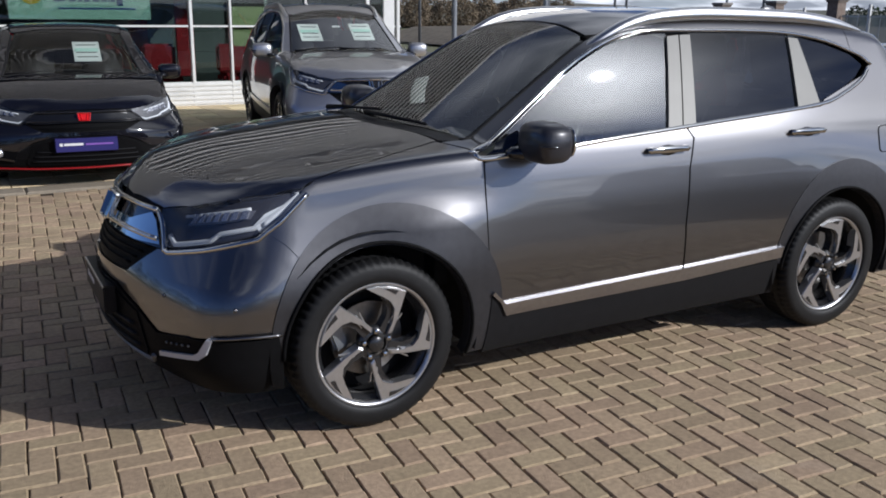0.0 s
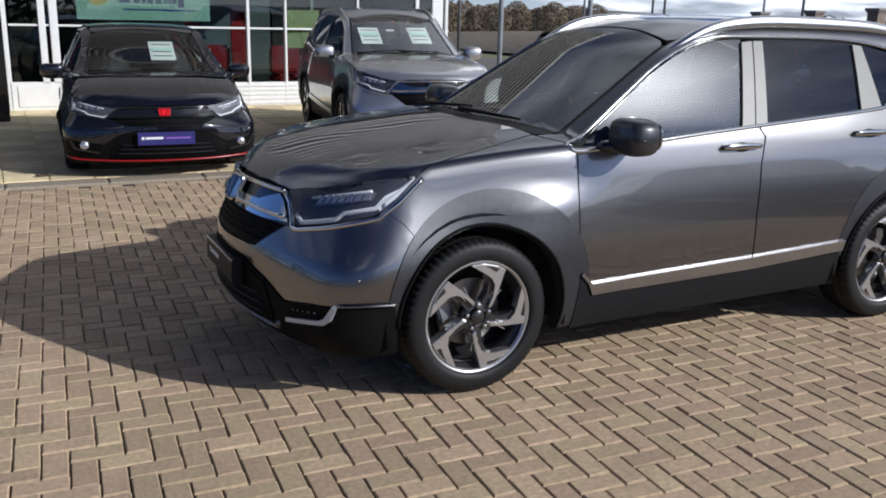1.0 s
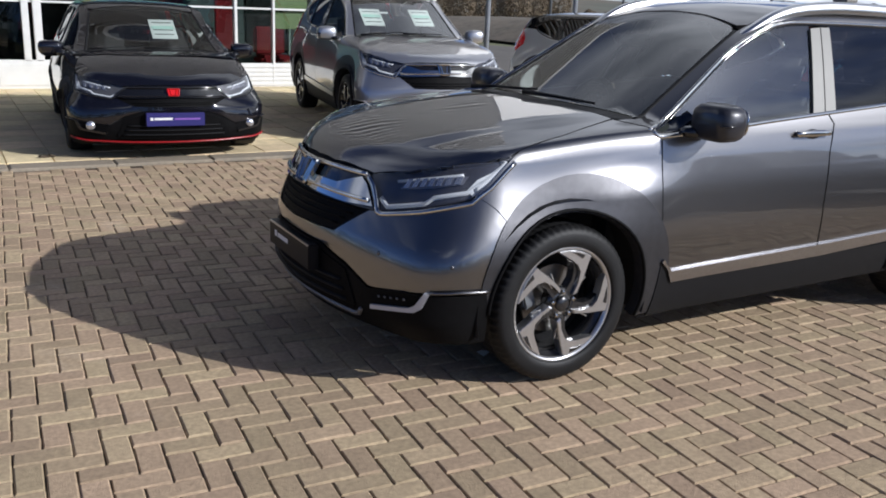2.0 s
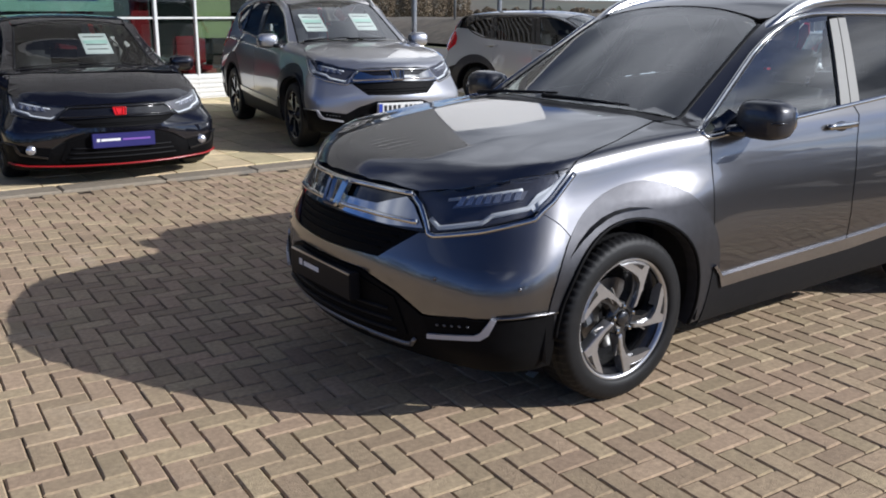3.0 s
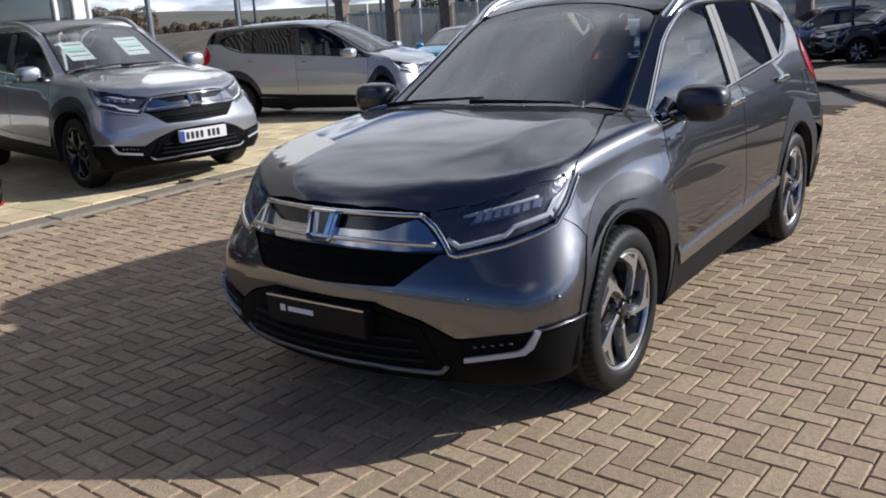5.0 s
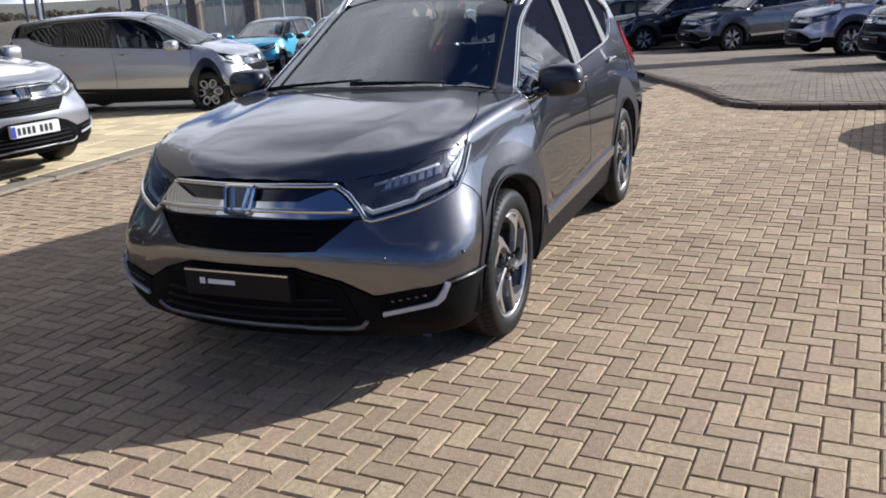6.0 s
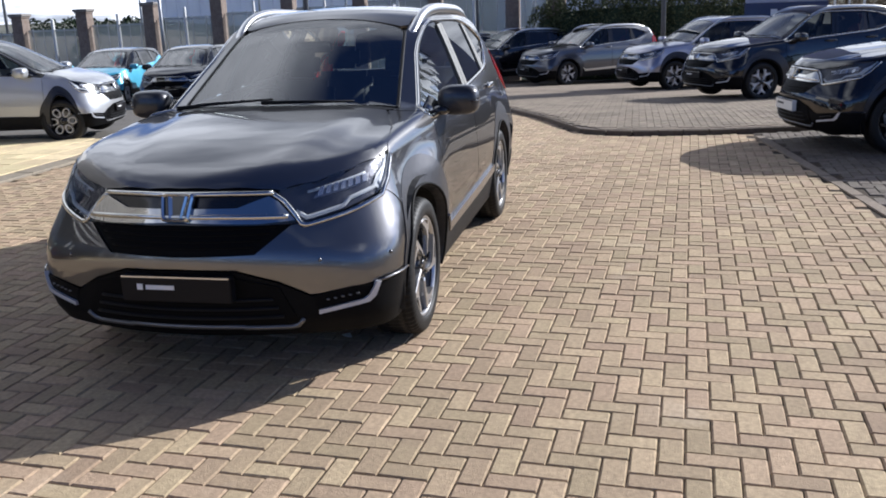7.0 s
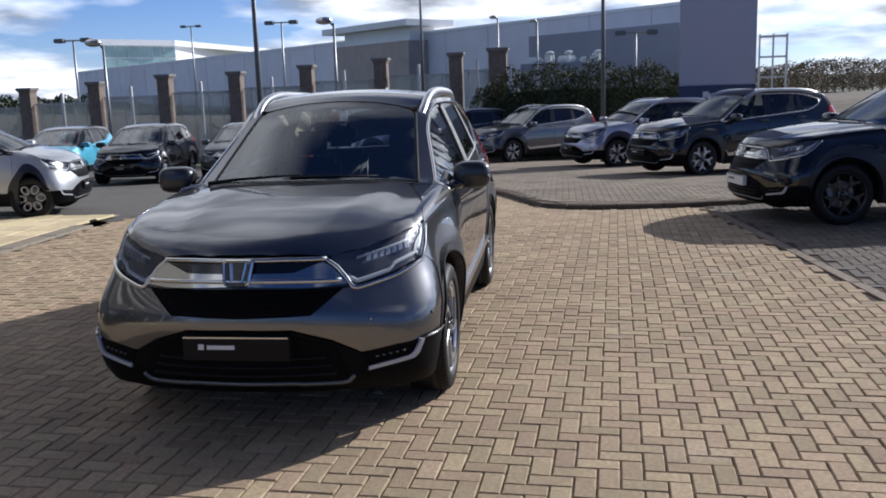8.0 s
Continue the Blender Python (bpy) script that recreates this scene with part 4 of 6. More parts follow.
        k.panel("sill_moulding", "side", [(.525, .512), (.588, .448), (1.594, .476), (2.262, .502), (2.252, .447), (1.606, .413), (.594, .393), (.562, .455), (.515, .500)], SILL if fine else (PLASTIC if two_tone or front == "red" else SATIN), side=g, off=0.016, depth=0.016, label="bright chrome sill moulding")
        for (cx, cz), hub, a0, a1 in ((ARCH_F, 0.0, 8, 176), (ARCH_R, 2.66, 4, 174)):
            outer = arc(cx - .012, cz - .002, 0.506, a0, a1, 26)
            inner = arc(hub + .020, .368, 0.398, a1 + 5, -18, 26)
            outer = [(cx + .462, .245), (cx + .478, .40)] + outer
            k.panel("arch_cladding", "side", outer + inner, ARCH, side=g, off=0.002, depth=0.05, label="charcoal plastic wheel arch")
            k.strip("arch_lip", "side", arc(hub + .020, .368, 0.406, -17, a1 + 5, 30), .014, DEEP_BLACK, .008, side=g, off=0.004)
            lin, n = [], 22
            for j in range(n + 1):
                a = radians(-14 + 208 * j / n)
                for w in (.90, .60):
                    lin.append((hub + .01 + .452 * math.cos(a), g * w, .37 + .452 * math.sin(a)))
            k.place("arch_liner", (lin + [(hub, g * .60, .37)], [(2 * j, 2 * j + 1, 2 * j + 3, 2 * j + 2) for j in range(n)] + [(2 * j + 1, 2 * n + 2, 2 * j + 3) for j in range(n)]), CABIN, smooth=False)
        # door mirror
        arm = joined(ball(.67, g * .865, 1.080, .075, .06, .030, 10))
        mir = k.place("door_mirror", ball(.725, g * .960, 1.132, .085, .118, .084, 20, 0.6), MIRROR_CAP if fine else paint, label="gloss dark door mirror")
        k.place("mirror_arm", arm, PIANO, parent=mir)
        k.place("mirror_glass", ball(.806, g * .960, 1.134, .006, .10, .066, 14, 0.6), CHROME, parent=mir)
        k.place("indicator", ball(.700, g * 1.045, 1.128, .055, .034, .008, 10, 0.8), PIANO, parent=mir)
        # tail lamp, head lamp
        k.panel("tail_lamp", "diag", [(3.19, .40), (3.27, .565), (3.36, .63), (3.41, .50), (3.46, .38), (3.49, .24), (3.36, .115), (3.19, .25)], LAMP_RED, side=g, off=0.006, label="red tail lamp")
        k.panel("tail_lamp_arm", "diag", [(3.33, .585), (3.40, .62), (3.345, .86), (3.30, .95), (3.285, .92)], LAMP_RED, side=g, off=0.006)
        lamp_out = [(.42, .886), (.653, .920), (.975, .955), (1.284, .985), (1.170, .895), (1.075, .838), (.80, .790), (.535, .752), (.455, .828)]
        hl = k.panel("head_lamp", "wrap", lamp_out, lamp, side=g, off=-0.020, depth=0.02, label="wide LED head lamp")
        k.panel("lamp_lens", "wrap", rounded(lamp_out, .012), G_LAMP, side=g, off=0.003, depth=0.02, parent=hl)
        k.strip("light_guide", "wrap", [(.50, .800), (.56, .772), (.80, .805), (.86, .832), (1.06, .862), (1.15, .905), (1.235, .955)], .018, LAMP_DRL, .006, side=g, off=-.018, parent=hl)
        k.strip("light_guide_blade", "wrap", [(1.10, .862), (1.165, .905), (1.262, .97)], .035, LAMP_DRL, .005, side=g, off=-.016, parent=hl)
        k.panel("lamp_tip", "wrap", [(1.266, .968), (1.165, .898), (1.085, .846), (1.06, .872), (1.12, .912), (1.20, .945)], LAMP_DRL, side=g, off=-.012, depth=.006, parent=hl)
        k.panel("led_bezel", "wrap", [(.600, .845), (.85, .868), (1.04, .893), (1.075, .925), (.86, .905), (.655, .888)], LED_BEZEL, side=g, off=-.015, depth=.008, parent=hl)
        for j in range(7 if fine else 4):
            a = .625 + .060 * j * (1 if fine else 1.8)
            k.panel("led_cell", "wrap", [(a, .852 + .0062 * j), (a + .040, .856 + .0062 * j), (a + .060, .892 + .0052 * j), (a + .024, .888 + .0052 * j)], LAMP_BULB, side=g, off=-.008, depth=.010, parent=hl)
        k.strip("lamp_ledge", "wrap", [(.56, .875), (.80, .902), (1.05, .930)], .012, LAMP_DRL, .003, side=g, off=-.018, parent=hl)
        k.strip("lamp_chrome", "wrap", [(.40, .874), (.45, .838), (.53, .744), (.56, .738), (.80, .770), (1.075, .820), (1.17, .878), (1.285, .975)], .018, bright, .007, side=g, label="chrome strip round the head lamp")
        # fog lamp nook
        k.panel("fog_nook", "wrap", [(.575, .432), (.60, .352), (.82, .382), (.862, .455), (.76, .458)], MESH_BLACK, side=g, off=0.006)
        fl = k.panel("fog_trim", "wrap", [(.600, .350), (.83, .383), (.860, .405), (.888, .468), (.868, .470), (.830, .412), (.805, .398), (.600, .368)], FOG_SILVER if front == "chrome" else PIANO, side=g, off=.018, depth=.02, label="bright fog lamp blade")
        if front == "red":
            p, n = k.lay("wrap", np.array([[.74, .425]]), g)
            k.place("fog_lamp", ball(*(p[0] + n[0] * .006), .03, .045, .04, 12), LAMP_BULB, parent=fl, label="round clear fog lamp")
        for j in range(0 if front == "red" else 5):
            p, n = k.lay("wrap", np.array([[.645 + .034 * j, .412 + .004 * j]]), g)
            c = p[0] + n[0] * .010
            k.place("fog_led", ball(c[0], c[1], c[2], .005, .009, .0045, 8), SKID, parent=fl)
        k.strip("bumper_corner_trim", "wrap", [(.885, .472), (1.0, .478), (1.135, .470)], .010, paint, .004, side=g, off=.010)
        if rails:
            xs = [1.19, 1.23, 1.30, 1.45, 1.8, 2.2, 2.6, 2.85, 3.0, 3.08]
            ys = [.566, .574, .582, .588, .594, .594, .586, .574, .562, .556]
            up = [.002, .010, .022, .040, .050, .050, .047, .038, .020, .004]
            line = smooth_path(list(zip(xs, ys, up)), 4)
            rv = []
            for x, y, h in line:
                base = min(float(k.shape.T(np.array([x]), np.array([y + e]))[0]) for e in (-.026, .026)) - .012
                rv += [(x, g * (y + o), base + q * (h + .012)) for o, q in ((-.027, 0), (-.025, .7), (-.014, .97), (.006, 1), (.020, .86), (.027, .5), (.028, 0))]
            rn = len(line)
            rf = [(7 * i + j, 7 * i + (j + 1) % 7, 7 * i + 7 + (j + 1) % 7, 7 * i + 7 + j) for i in range(rn - 1) for j in range(7)] + [tuple(range(7)), tuple(range(7 * rn - 7, 7 * rn))]
            k.place("roof_rail", fixed((rv, rf)), SATIN, label="satin silver roof rail")
        # wiper
        wp = [(.40, .10 if g < 0 else .62), (.42, -.1 if g < 0 else .45), (.46, -.42 if g < 0 else .06)]
        zz = [float(k.shape.T(np.array([x]), np.array([y]))[0]) + .022 for x, y in wp]
        k.place("wiper", tube([(x, y, z) for (x, y), z in zip(wp, zz)], [.014, .010, .006], 6), PLASTIC)

    if fine:
        flap = rounded([(2.985, .935), (3.135, .935), (3.145, 1.075), (2.99, 1.07)], .03)
        k.strip("fuel_flap_joint", "side", flap, .005, PIANO, .0006, side=-1, closed=True)
    # nose
    up = [(1.270, .760), (1.232, .812), (1.150, .866), (1.070, .820), (.80, .765), (.535, .730), (.515, .744), (.485, .742), (.345, .630), (.0, .624)]
    seam = [(p[0] + 1.528, p[1]) for p in arc(*ARCH_F, 0.477, 176, 139, 6)]
    low = [(.0, .572), (.261, .566), (.44, .508), (.566, .440), (.60, .440), (.885, .470), (1.12, .466)]
    right = low[1:] + seam + up[:-1]
    k.panel("front_bumper", "wrap", [low[0]] + right + [up[-1]] + mirror_path(right), paint, side=1, off=-0.003, label="painted front bumper")
    low2 = [(.0, .565), (.261, .559), (.435, .500), (.566, .432), (.60, .432), (.885, .462), (1.125, .458), (1.14, .36), (1.15, .235), (.80, .235), (.4, .245), (.0, .248)]
    k.panel("lower_bumper", "wrap", [low2[0]] + low2[1:-1] + [low2[-1]] + mirror_path(low2[1:-1]), DEEP_BLACK, side=1, off=0.004, label="grained black lower bumper")
    mouth = [(.0, .54), (.27, .53), (.44, .485), (.50, .345), (.47, .315), (.0, .318)]
    k.panel("lower_grille", "wrap", mouth + mirror_path(mouth[1:-1]), MESH_BLACK, side=1, off=0.010)
    for j in range(3):
        k.strip("grille_slat", "wrap", [(-.45 + .02 * j, .35 + .04 * j), (.45 - .02 * j, .35 + .04 * j)], .012, PLASTIC, .008, side=1, off=0.012)
    if front == "red":
        k.strip("lip_line", "wrap", [(-.98, .318), (-.80, .292), (-.4, .280), (0, .278), (.4, .280), (.80, .292), (.98, .318)], .012, RED_LINE, .010, side=1, off=0.012, label="dark red line along the front lip")
    else:
        k.strip("skid_trim", "wrap", [(-.53, .330), (-.50, .300), (-.47, .294), (-.28, .298), (-.26, .304), (.26, .304), (.28, .298), (.47, .294), (.50, .300), (.53, .330)], .016, SKID, .008, side=1, off=0.006, label="silver skid plate strip")
    mesh = [(.0, .79), (.52, .775), (.485, .748), (.345, .632), (.0, .626)]
    k.panel("grille", "wrap", mesh + mirror_path(mesh[1:-1]), MESH_BLACK, side=1, off=-0.012, label="black mesh radiator grille")
    for j in range(4 if fine else 2):
        w = .34 + .03 * j
        k.strip("grille_slat", "wrap", [(-w, .665 + .026 * j), (w, .665 + .026 * j)], .008, MESH_BLACK, .006, side=1, off=-0.010)
    back = [(.0, .885), (.40, .872), (.535, .745), (.0, .76)]
    k.panel("grille_bar_back", "wrap", back + mirror_path(back[1:-1]), PIANO, side=1, off=-0.004)
    wing = [(.0, .822), (.26, .820), (.33, .845), (.385, .862), (.425, .838), (.50, .758), (.35, .752), (.0, .768)]
    k.panel("grille_wing", "wrap", wing + mirror_path(wing[1:-1]), bright, side=1, off=0.012, depth=0.02, label="broad chrome grille wing")
    k.strip("grille_line", "wrap", [(-.40, .875), (-.2, .880), (0, .880), (.2, .880), (.40, .875)], .017, bright, .008, side=1, off=0.008)
    k.strip("wing_crease", "wrap", [(-.47, .775), (-.2, .786), (0, .788), (.2, .786), (.47, .775)], .018, bright, .010, side=1, off=0.014)
    # badge: a rounded frame with two uprights, standing off the grille wing
    p, n = k.lay("wrap", np.array([[0.0, .826]]), 1)
    nn = Vector(n[0])
    upv = Vector((0, 0, 1)) - nn * nn.z
    upv.normalize()
    seat = Matrix((Vector((0, 1, 0)), upv, nn)).transposed().to_4x4()
    seat.translation = Vector(p[0]) + nn * .026
    mat = CHROME if front != "red" else RED_BADGE
    if front == "red":
        seat = seat @ Matrix.Scale(.75, 4)
    ring_o = rounded([(-.064, -.066), (.064, -.066), (.079, .062), (-.079, .062)], .02)
    ring_i = rounded([(-.050, -.053), (.050, -.053), (.064, .049), (-.064, .049)], .014)
    n = len(ring_o)
    ridge = [((a + c) / 2, (b + d) / 2) for (a, b), (c, d) in zip(ring_o, ring_i)]
    rv = [(u, v, w) for lst, w in ((ring_o, -.018), (ring_o, .002), (ridge, .010), (ring_i, .002), (ring_i, -.018)) for u, v in lst]
    rf = [(m * n + i, m * n + (i + 1) % n, m * n + n + (i + 1) % n, m * n + n + i) for m in range(4) for i in range(n)]
    badge = k.place("badge", moved(fixed((rv, rf)), seat), mat, label="chrome frame badge" if front == "chrome" else "red badge", smooth=False)
    k.place("badge_plate", moved(prism(ring_i, -.018, -.006), seat), PIANO if front == "chrome" else RED_BADGE, parent=badge, smooth=False)
    for u in (-1, 1):
        foot, top = [(.014, -.05), (.0255, -.05), (.037, -.05)], [(.028, .047), (.040, .047), (.052, .047)]
        bv = [(u * a, b, h) for q in (foot, top) for (a, b), h in zip(q, (-.006, .007, -.006))]
        k.place("badge_bar", moved(fixed((bv, [(0, 1, 4, 3), (1, 2, 5, 4), (0, 2, 1), (3, 4, 5), (0, 3, 5, 2)])), seat), mat, parent=badge, smooth=False)
    if fine:
        for a, z in ((.62, .590), (.97, .580)):
            for g in (-1, 1):
                p, n = k.lay("wrap", np.array([[a, z]]), g)
                k.place("parking_sensor", ball(*(p[0] - n[0] * .003), .008, .008, .009, 10), paint)

    # number plate
    px = -.928
    base = {"black": PLATE_BLACK, "navy": PLATE_NAVY, "white": PLATE_WHITE}[plate]
    pl = k.place("number_plate", box(px, px + .05, -.26, .26, .432, .548, .004), base, label={"black": "black dealer plate with white bars", "navy": "navy dealer plate with bars", "white": "white number plate with dark bars"}[plate], smooth=False)
    if plate == "black":
        bars = [((.155, .182), INK_WHITE, (.485, .512)), ((.005, .140), INK_WHITE, (.487, .507)), ((-.255, .255), SATIN, (.540, .547))]
    elif plate == "navy":
        bars = [((.20, .225), INK_WHITE, (.482, .505)), ((.03, .19), INK_WHITE, (.484, .503)), ((-.22, .01), INK_PURPLE, (.485, .499))]
    else:
        bars = [((.215, .255), INK_BLUE, (.438, .542))] + [((.165 - .052 * j - (.03 if j > 3 else 0), .198 - .052 * j - (.03 if j > 3 else 0)), INK_BLACK, (.455, .525)) for j in range(7)]
    for (y0, y1), mt, (z0, z1) in bars:
        k.place("plate_bar", box(px - .002, px + .01, y0, y1, z0, z1), mt, parent=pl, smooth=False)

    # tail
    s_mid = .5 + .4 * math.pi + 3.66 + .5
    tail = [(s_mid - .78, 1.10), (s_mid - .70, .80), (s_mid + .001, .78)]
    k.panel("tailgate", "wrap", [(s_mid - .66, 1.14), (s_mid - .70, .80), (s_mid - .01, .78), (s_mid - .01, 1.16)], paint, side=-1)
    k.panel("tailgate", "wrap", [(s_mid - .66, 1.14), (s_mid - .70, .80), (s_mid - .01, .78), (s_mid - .01, 1.16)], paint, side=1)
    for g in (-1, 1):
        k.panel("rear_bumper", "wrap", [(s_mid - .01, .77), (s_mid - .72, .79), (4.94, .80), (4.86, .62), (4.78, .50), (4.77, .46), (s_mid - .01, .48)], paint, side=g)
        k.panel("rear_lower_bumper", "wrap", [(s_mid - .01, .47), (4.77, .45), (4.76, .26), (s_mid - .01, .27)], PLASTIC, side=g, off=.004)

    # inner shell that closes the joints, floor and cabin
    a = np.linspace(-5.93, 5.93, 110 if fine else 70)
    z = np.linspace(.2, 1.02, 10)
    A, Z = np.meshgrid(a, z, indexing="ij")
    p, n = k.lay("wrap", np.stack([A.ravel(), Z.ravel()], -1), 1)
    q = p - n * .04
    hubs = [(0.012, .37), (2.672, .37)]
    keep = []
    for i in range(len(a) - 1):
        for j in range(len(z) - 1):
            ids = (i * 10 + j, (i + 1) * 10 + j, (i + 1) * 10 + j + 1, i * 10 + j + 1)
            if all(min(math.hypot(q[t][0] - hx, q[t][2] - hz) for hx, hz in hubs) > .44 for t in ids):
                keep.append(ids)
    k.place("inner_shell", (q, keep), CABIN, smooth=False)
    k.place("floor_pan", box(-.55, 3.4, -.60, .60, .24, .36), CABIN, smooth=False)
    if fine:
        k.place("dashboard", joined(box(.42, .95, -.72, .72, .80, 1.06, .06), ball(.72, .36, 1.07, .16, .17, .06, 12)), CABIN)
        wheel_ring = [(.045 * math.cos(t) * 0 + .0, .185 * math.cos(t), .185 * math.sin(t)) for t in np.linspace(0, 2 * math.pi, 25)]
        k.place("steering_wheel", joined(moved(tube(wheel_ring, .016, 8), pose(1.05, .37, 1.02, 0, 22, 0)), moved(box(-.03, .02, -.07, .07, -.05, .05, .02), pose(1.05, .37, 1.02, 0, 22, 0)), moved(box(-.012, .012, -.18, .18, -.016, .016), pose(1.05, .37, 1.02, 0, 22, 0))), CABIN)
        for g in (-1, 1):
            for x, nm in ((1.35, "seat"), (2.30, "seat")):
                k.place(nm, joined(box(x - .25, x + .27, g * .37 - .25, g * .37 + .25, .50, .70, .06), moved(box(-.07, .07, -.24, .24, 0, .58, .05), pose(x + .27, g * .37, .62, 0, 14, 0)), moved(box(-.05, .05, -.13, .13, .60, .78, .04), pose(x + .27, g * .37, .62, 0, 14, 0))), LEATHER)
        k.place("rear_view_mirror", box(1.02, 1.05, -.12, .12, 1.40, 1.47, .015), CABIN)
        k.place("bulkhead", box(.36, .42, -.70, .70, .5, 1.05), CABIN, smooth=False)
    else:
        k.place("cabin_block", box(.5, 3.3, -.66, .66, .36, 1.02, .05), CABIN)
        for g in (-1, 1):
            k.place("seat", moved(box(-.07, .07, -.22, .22, .4, 1.25, .06), pose(1.55, g * .36, .1, 0, 10, 0)), LEATHER)
    for c in range(cards):
        y = (.36, -.28)[c] if front != "red" else -.16
        zc = float(k.shape.T(np.array([.86]), np.array([y]))[0])
        card = k.place("price_card", moved(box(-.19, .19, -.13, .13, 0, .004), pose(.86, y, zc - .03, 0, -29.6, 0)), PAPER, label="white price card behind the windscreen", smooth=False)
        k.place("card_bar", moved(box(.0, .06, -.115, .115, .004, .007), pose(.86, y, zc - .03, 0, -29.6, 0)), PAPER_MINT, parent=card, smooth=False)
        for j in range(3):
            k.place("card_bar", moved(box(.12 - .085 * j - (.06 if j else 0), .132 - .085 * j - (.06 if j else 0), -.10, .10, .004, .007), pose(.86, y, zc - .03, 0, -29.6, 0)), INK_BLACK, parent=card, smooth=False)

    xf, xr, rad, yo = wheels
    for g in (-1, 1):
        wheel(root, xf, g, yo, rad, 57, style, fine)
        wheel(root, xr, g, yo, rad, 73, style, fine)
    return root

# ---------------------------------------------------------------- ground, sloping gently away behind the forecourt
def ground_z(x):
    return -0.021 * max(0.0, x - 6.0) - 0.0237 * min(max(0.0, x - 10.05), 17.15)


def sheet(x0, x1, y0, y1, step, dz):
    nx, ny = max(1, round((x1 - x0) / step)), max(1, round((y1 - y0) / step))
    v = [(x0 + (x1 - x0) * i / nx, y0 + (y1 - y0) * j / ny, ground_z(x0 + (x1 - x0) * i / nx) + dz) for i in range(nx + 1) for j in range(ny + 1)]
    return v, [(i * (ny + 1) + j, (i + 1) * (ny + 1) + j, (i + 1) * (ny + 1) + j + 1, i * (ny + 1) + j + 1) for i in range(nx) for j in range(ny)]


KERB_Y, FACADE_Y = 4.74, 11.4
kerb_x = curve((-8.0, 9.4), (-6.0, 8.7), (-3.75, 7.95), (-2.7, 7.66), (-1.95, 7.63), (-1.45, 7.78), (-1.2, 8.05), (-.85, 9.1), (-.42, 10.1), (.2, 11.6), (1.2, 14.0), (3.0, 17.5))


def bay_y(x):
    return -3.43 - 0.096 * (7.4 - x)


gx = [-900, -300, -80, -20, 0, 6, 20, 40, 70, 100, 140, 200, 400, 900]
gz = [-.14 + (ground_z(x) if x < 70 else ground_z(70)) for x in gx]
gv = [(x, y, z) for x, z in zip(gx, gz) for y in (-900, -60, 60, 900)]
solo("ground", (gv, [(i * 4 + j, (i + 1) * 4 + j, (i + 1) * 4 + j + 1, i * 4 + j + 1) for i in range(len(gx) - 1) for j in range(3)]), GRASS, "rough grassland round the forecourt", "ground", kind="structure")
solo("road", sheet(7.0, 27, -1.2, 40, 2.0, -.016), ASPHALT, "grey asphalt yard between the rows of cars", "road", kind="structure")
solo("road", sheet(-40, 27, -40, -9.0, 2.0, -.05), ASPHALT, "grey asphalt access road beside the forecourt", "road", kind="structure")
bed = solo("forecourt_bed", sheet(-14, 10.6, -9.2, KERB_Y, 1.0, -.010), JOINT, "clay pavers laid in herringbone with sand joints", "pavement", kind="structure")

# ---------------------------------------------------------------- cars
def bend(xs, zs, wide):
    """Other proportions for a car: stretches its length, height and width."""
    fx, fz = curve(*xs), curve(*zs)
    return lambda p: np.stack([fx(p[:, 0]), p[:, 1] * wide, fz(p[:, 2])], -1)


HATCH = bend(((-1.0, -.93), (-.93, -.87), (0, 0), (.45, .40), (1.22, 1.22), (1.6, 1.62), (2.66, 2.70), (3.3, 3.2), (3.72, 3.66)),
             ((-.1, -.1), (0, 0), (.2, .12), (.29, .19), (.44, .34), (.55, .455), (.64, .51), (.76, .58), (.82, .62), (.89, .68), (.98, .76), (1.10, .92), (1.2, 1.0), (1.55, 1.33), (1.75, 1.47)), 1.02)
COMPACT = bend(((-1.0, -.67), (-.93, -.62), (0, 0), (.42, .16), (.6, .34), (1.22, 1.02), (1.6, 1.45), (2.66, 2.53), (3.3, 3.15), (3.72, 3.48)),
               ((-.1, -.1), (0, 0), (.2, .18), (.355, .315), (.63, .56), (.89, .80), (.98, .88), (1.10, 1.0), (1.2, 1.09), (1.55, 1.43), (1.75, 1.60)), 0.94)


def at(x, y, turn, dz=0.0):
    return pose(x, y, ground_z(x) + dz, 0, 0, turn)


suv("car", pose(0, 0, 0), "dark grey metallic family SUV with silver roof rails on clay pavers", PAINT)
silver = suv("car", pose(2.71, 5.64, 0.03, 0, 0, 80.9), "silver SUV with price cards, parked before the showroom", PAINT_SILVER, fine=False, plate="white", style="dark", cards=2)
suv("car", pose(-.30, 5.55, 0.03, 0, 0, 86.1), "black sporty hatchback with red badge and red lip line", PAINT_BLACK, fine=False, warp=HATCH, plate="navy", style="dark", front="red", rails=False, cards=1, lamp=LAMP_SMOKE, wheels=(0, 2.70, 0.33, .915))
white = suv("car", at(8.12, 6.46, 105), "white compact crossover with black arches and dark glass", PAINT_WHITE, fine=False, warp=COMPACT, style="ring", lamp=PIANO, rails=False, two_tone=True, wheels=(0, 2.53, 0.315, .855))


def like(ob, m, label, paint):
    """Another car of the same build, in another colour."""
    c = copy_thing(ob, m)
    tagged(c, label)
    for o in c.children_recursive:
        if o.data and o.data.materials[0] in (PAINT_SILVER, PAINT_WHITE):
            o.material_slots[0].link = "OBJECT"
            o.material_slots[0].material = paint
    return c


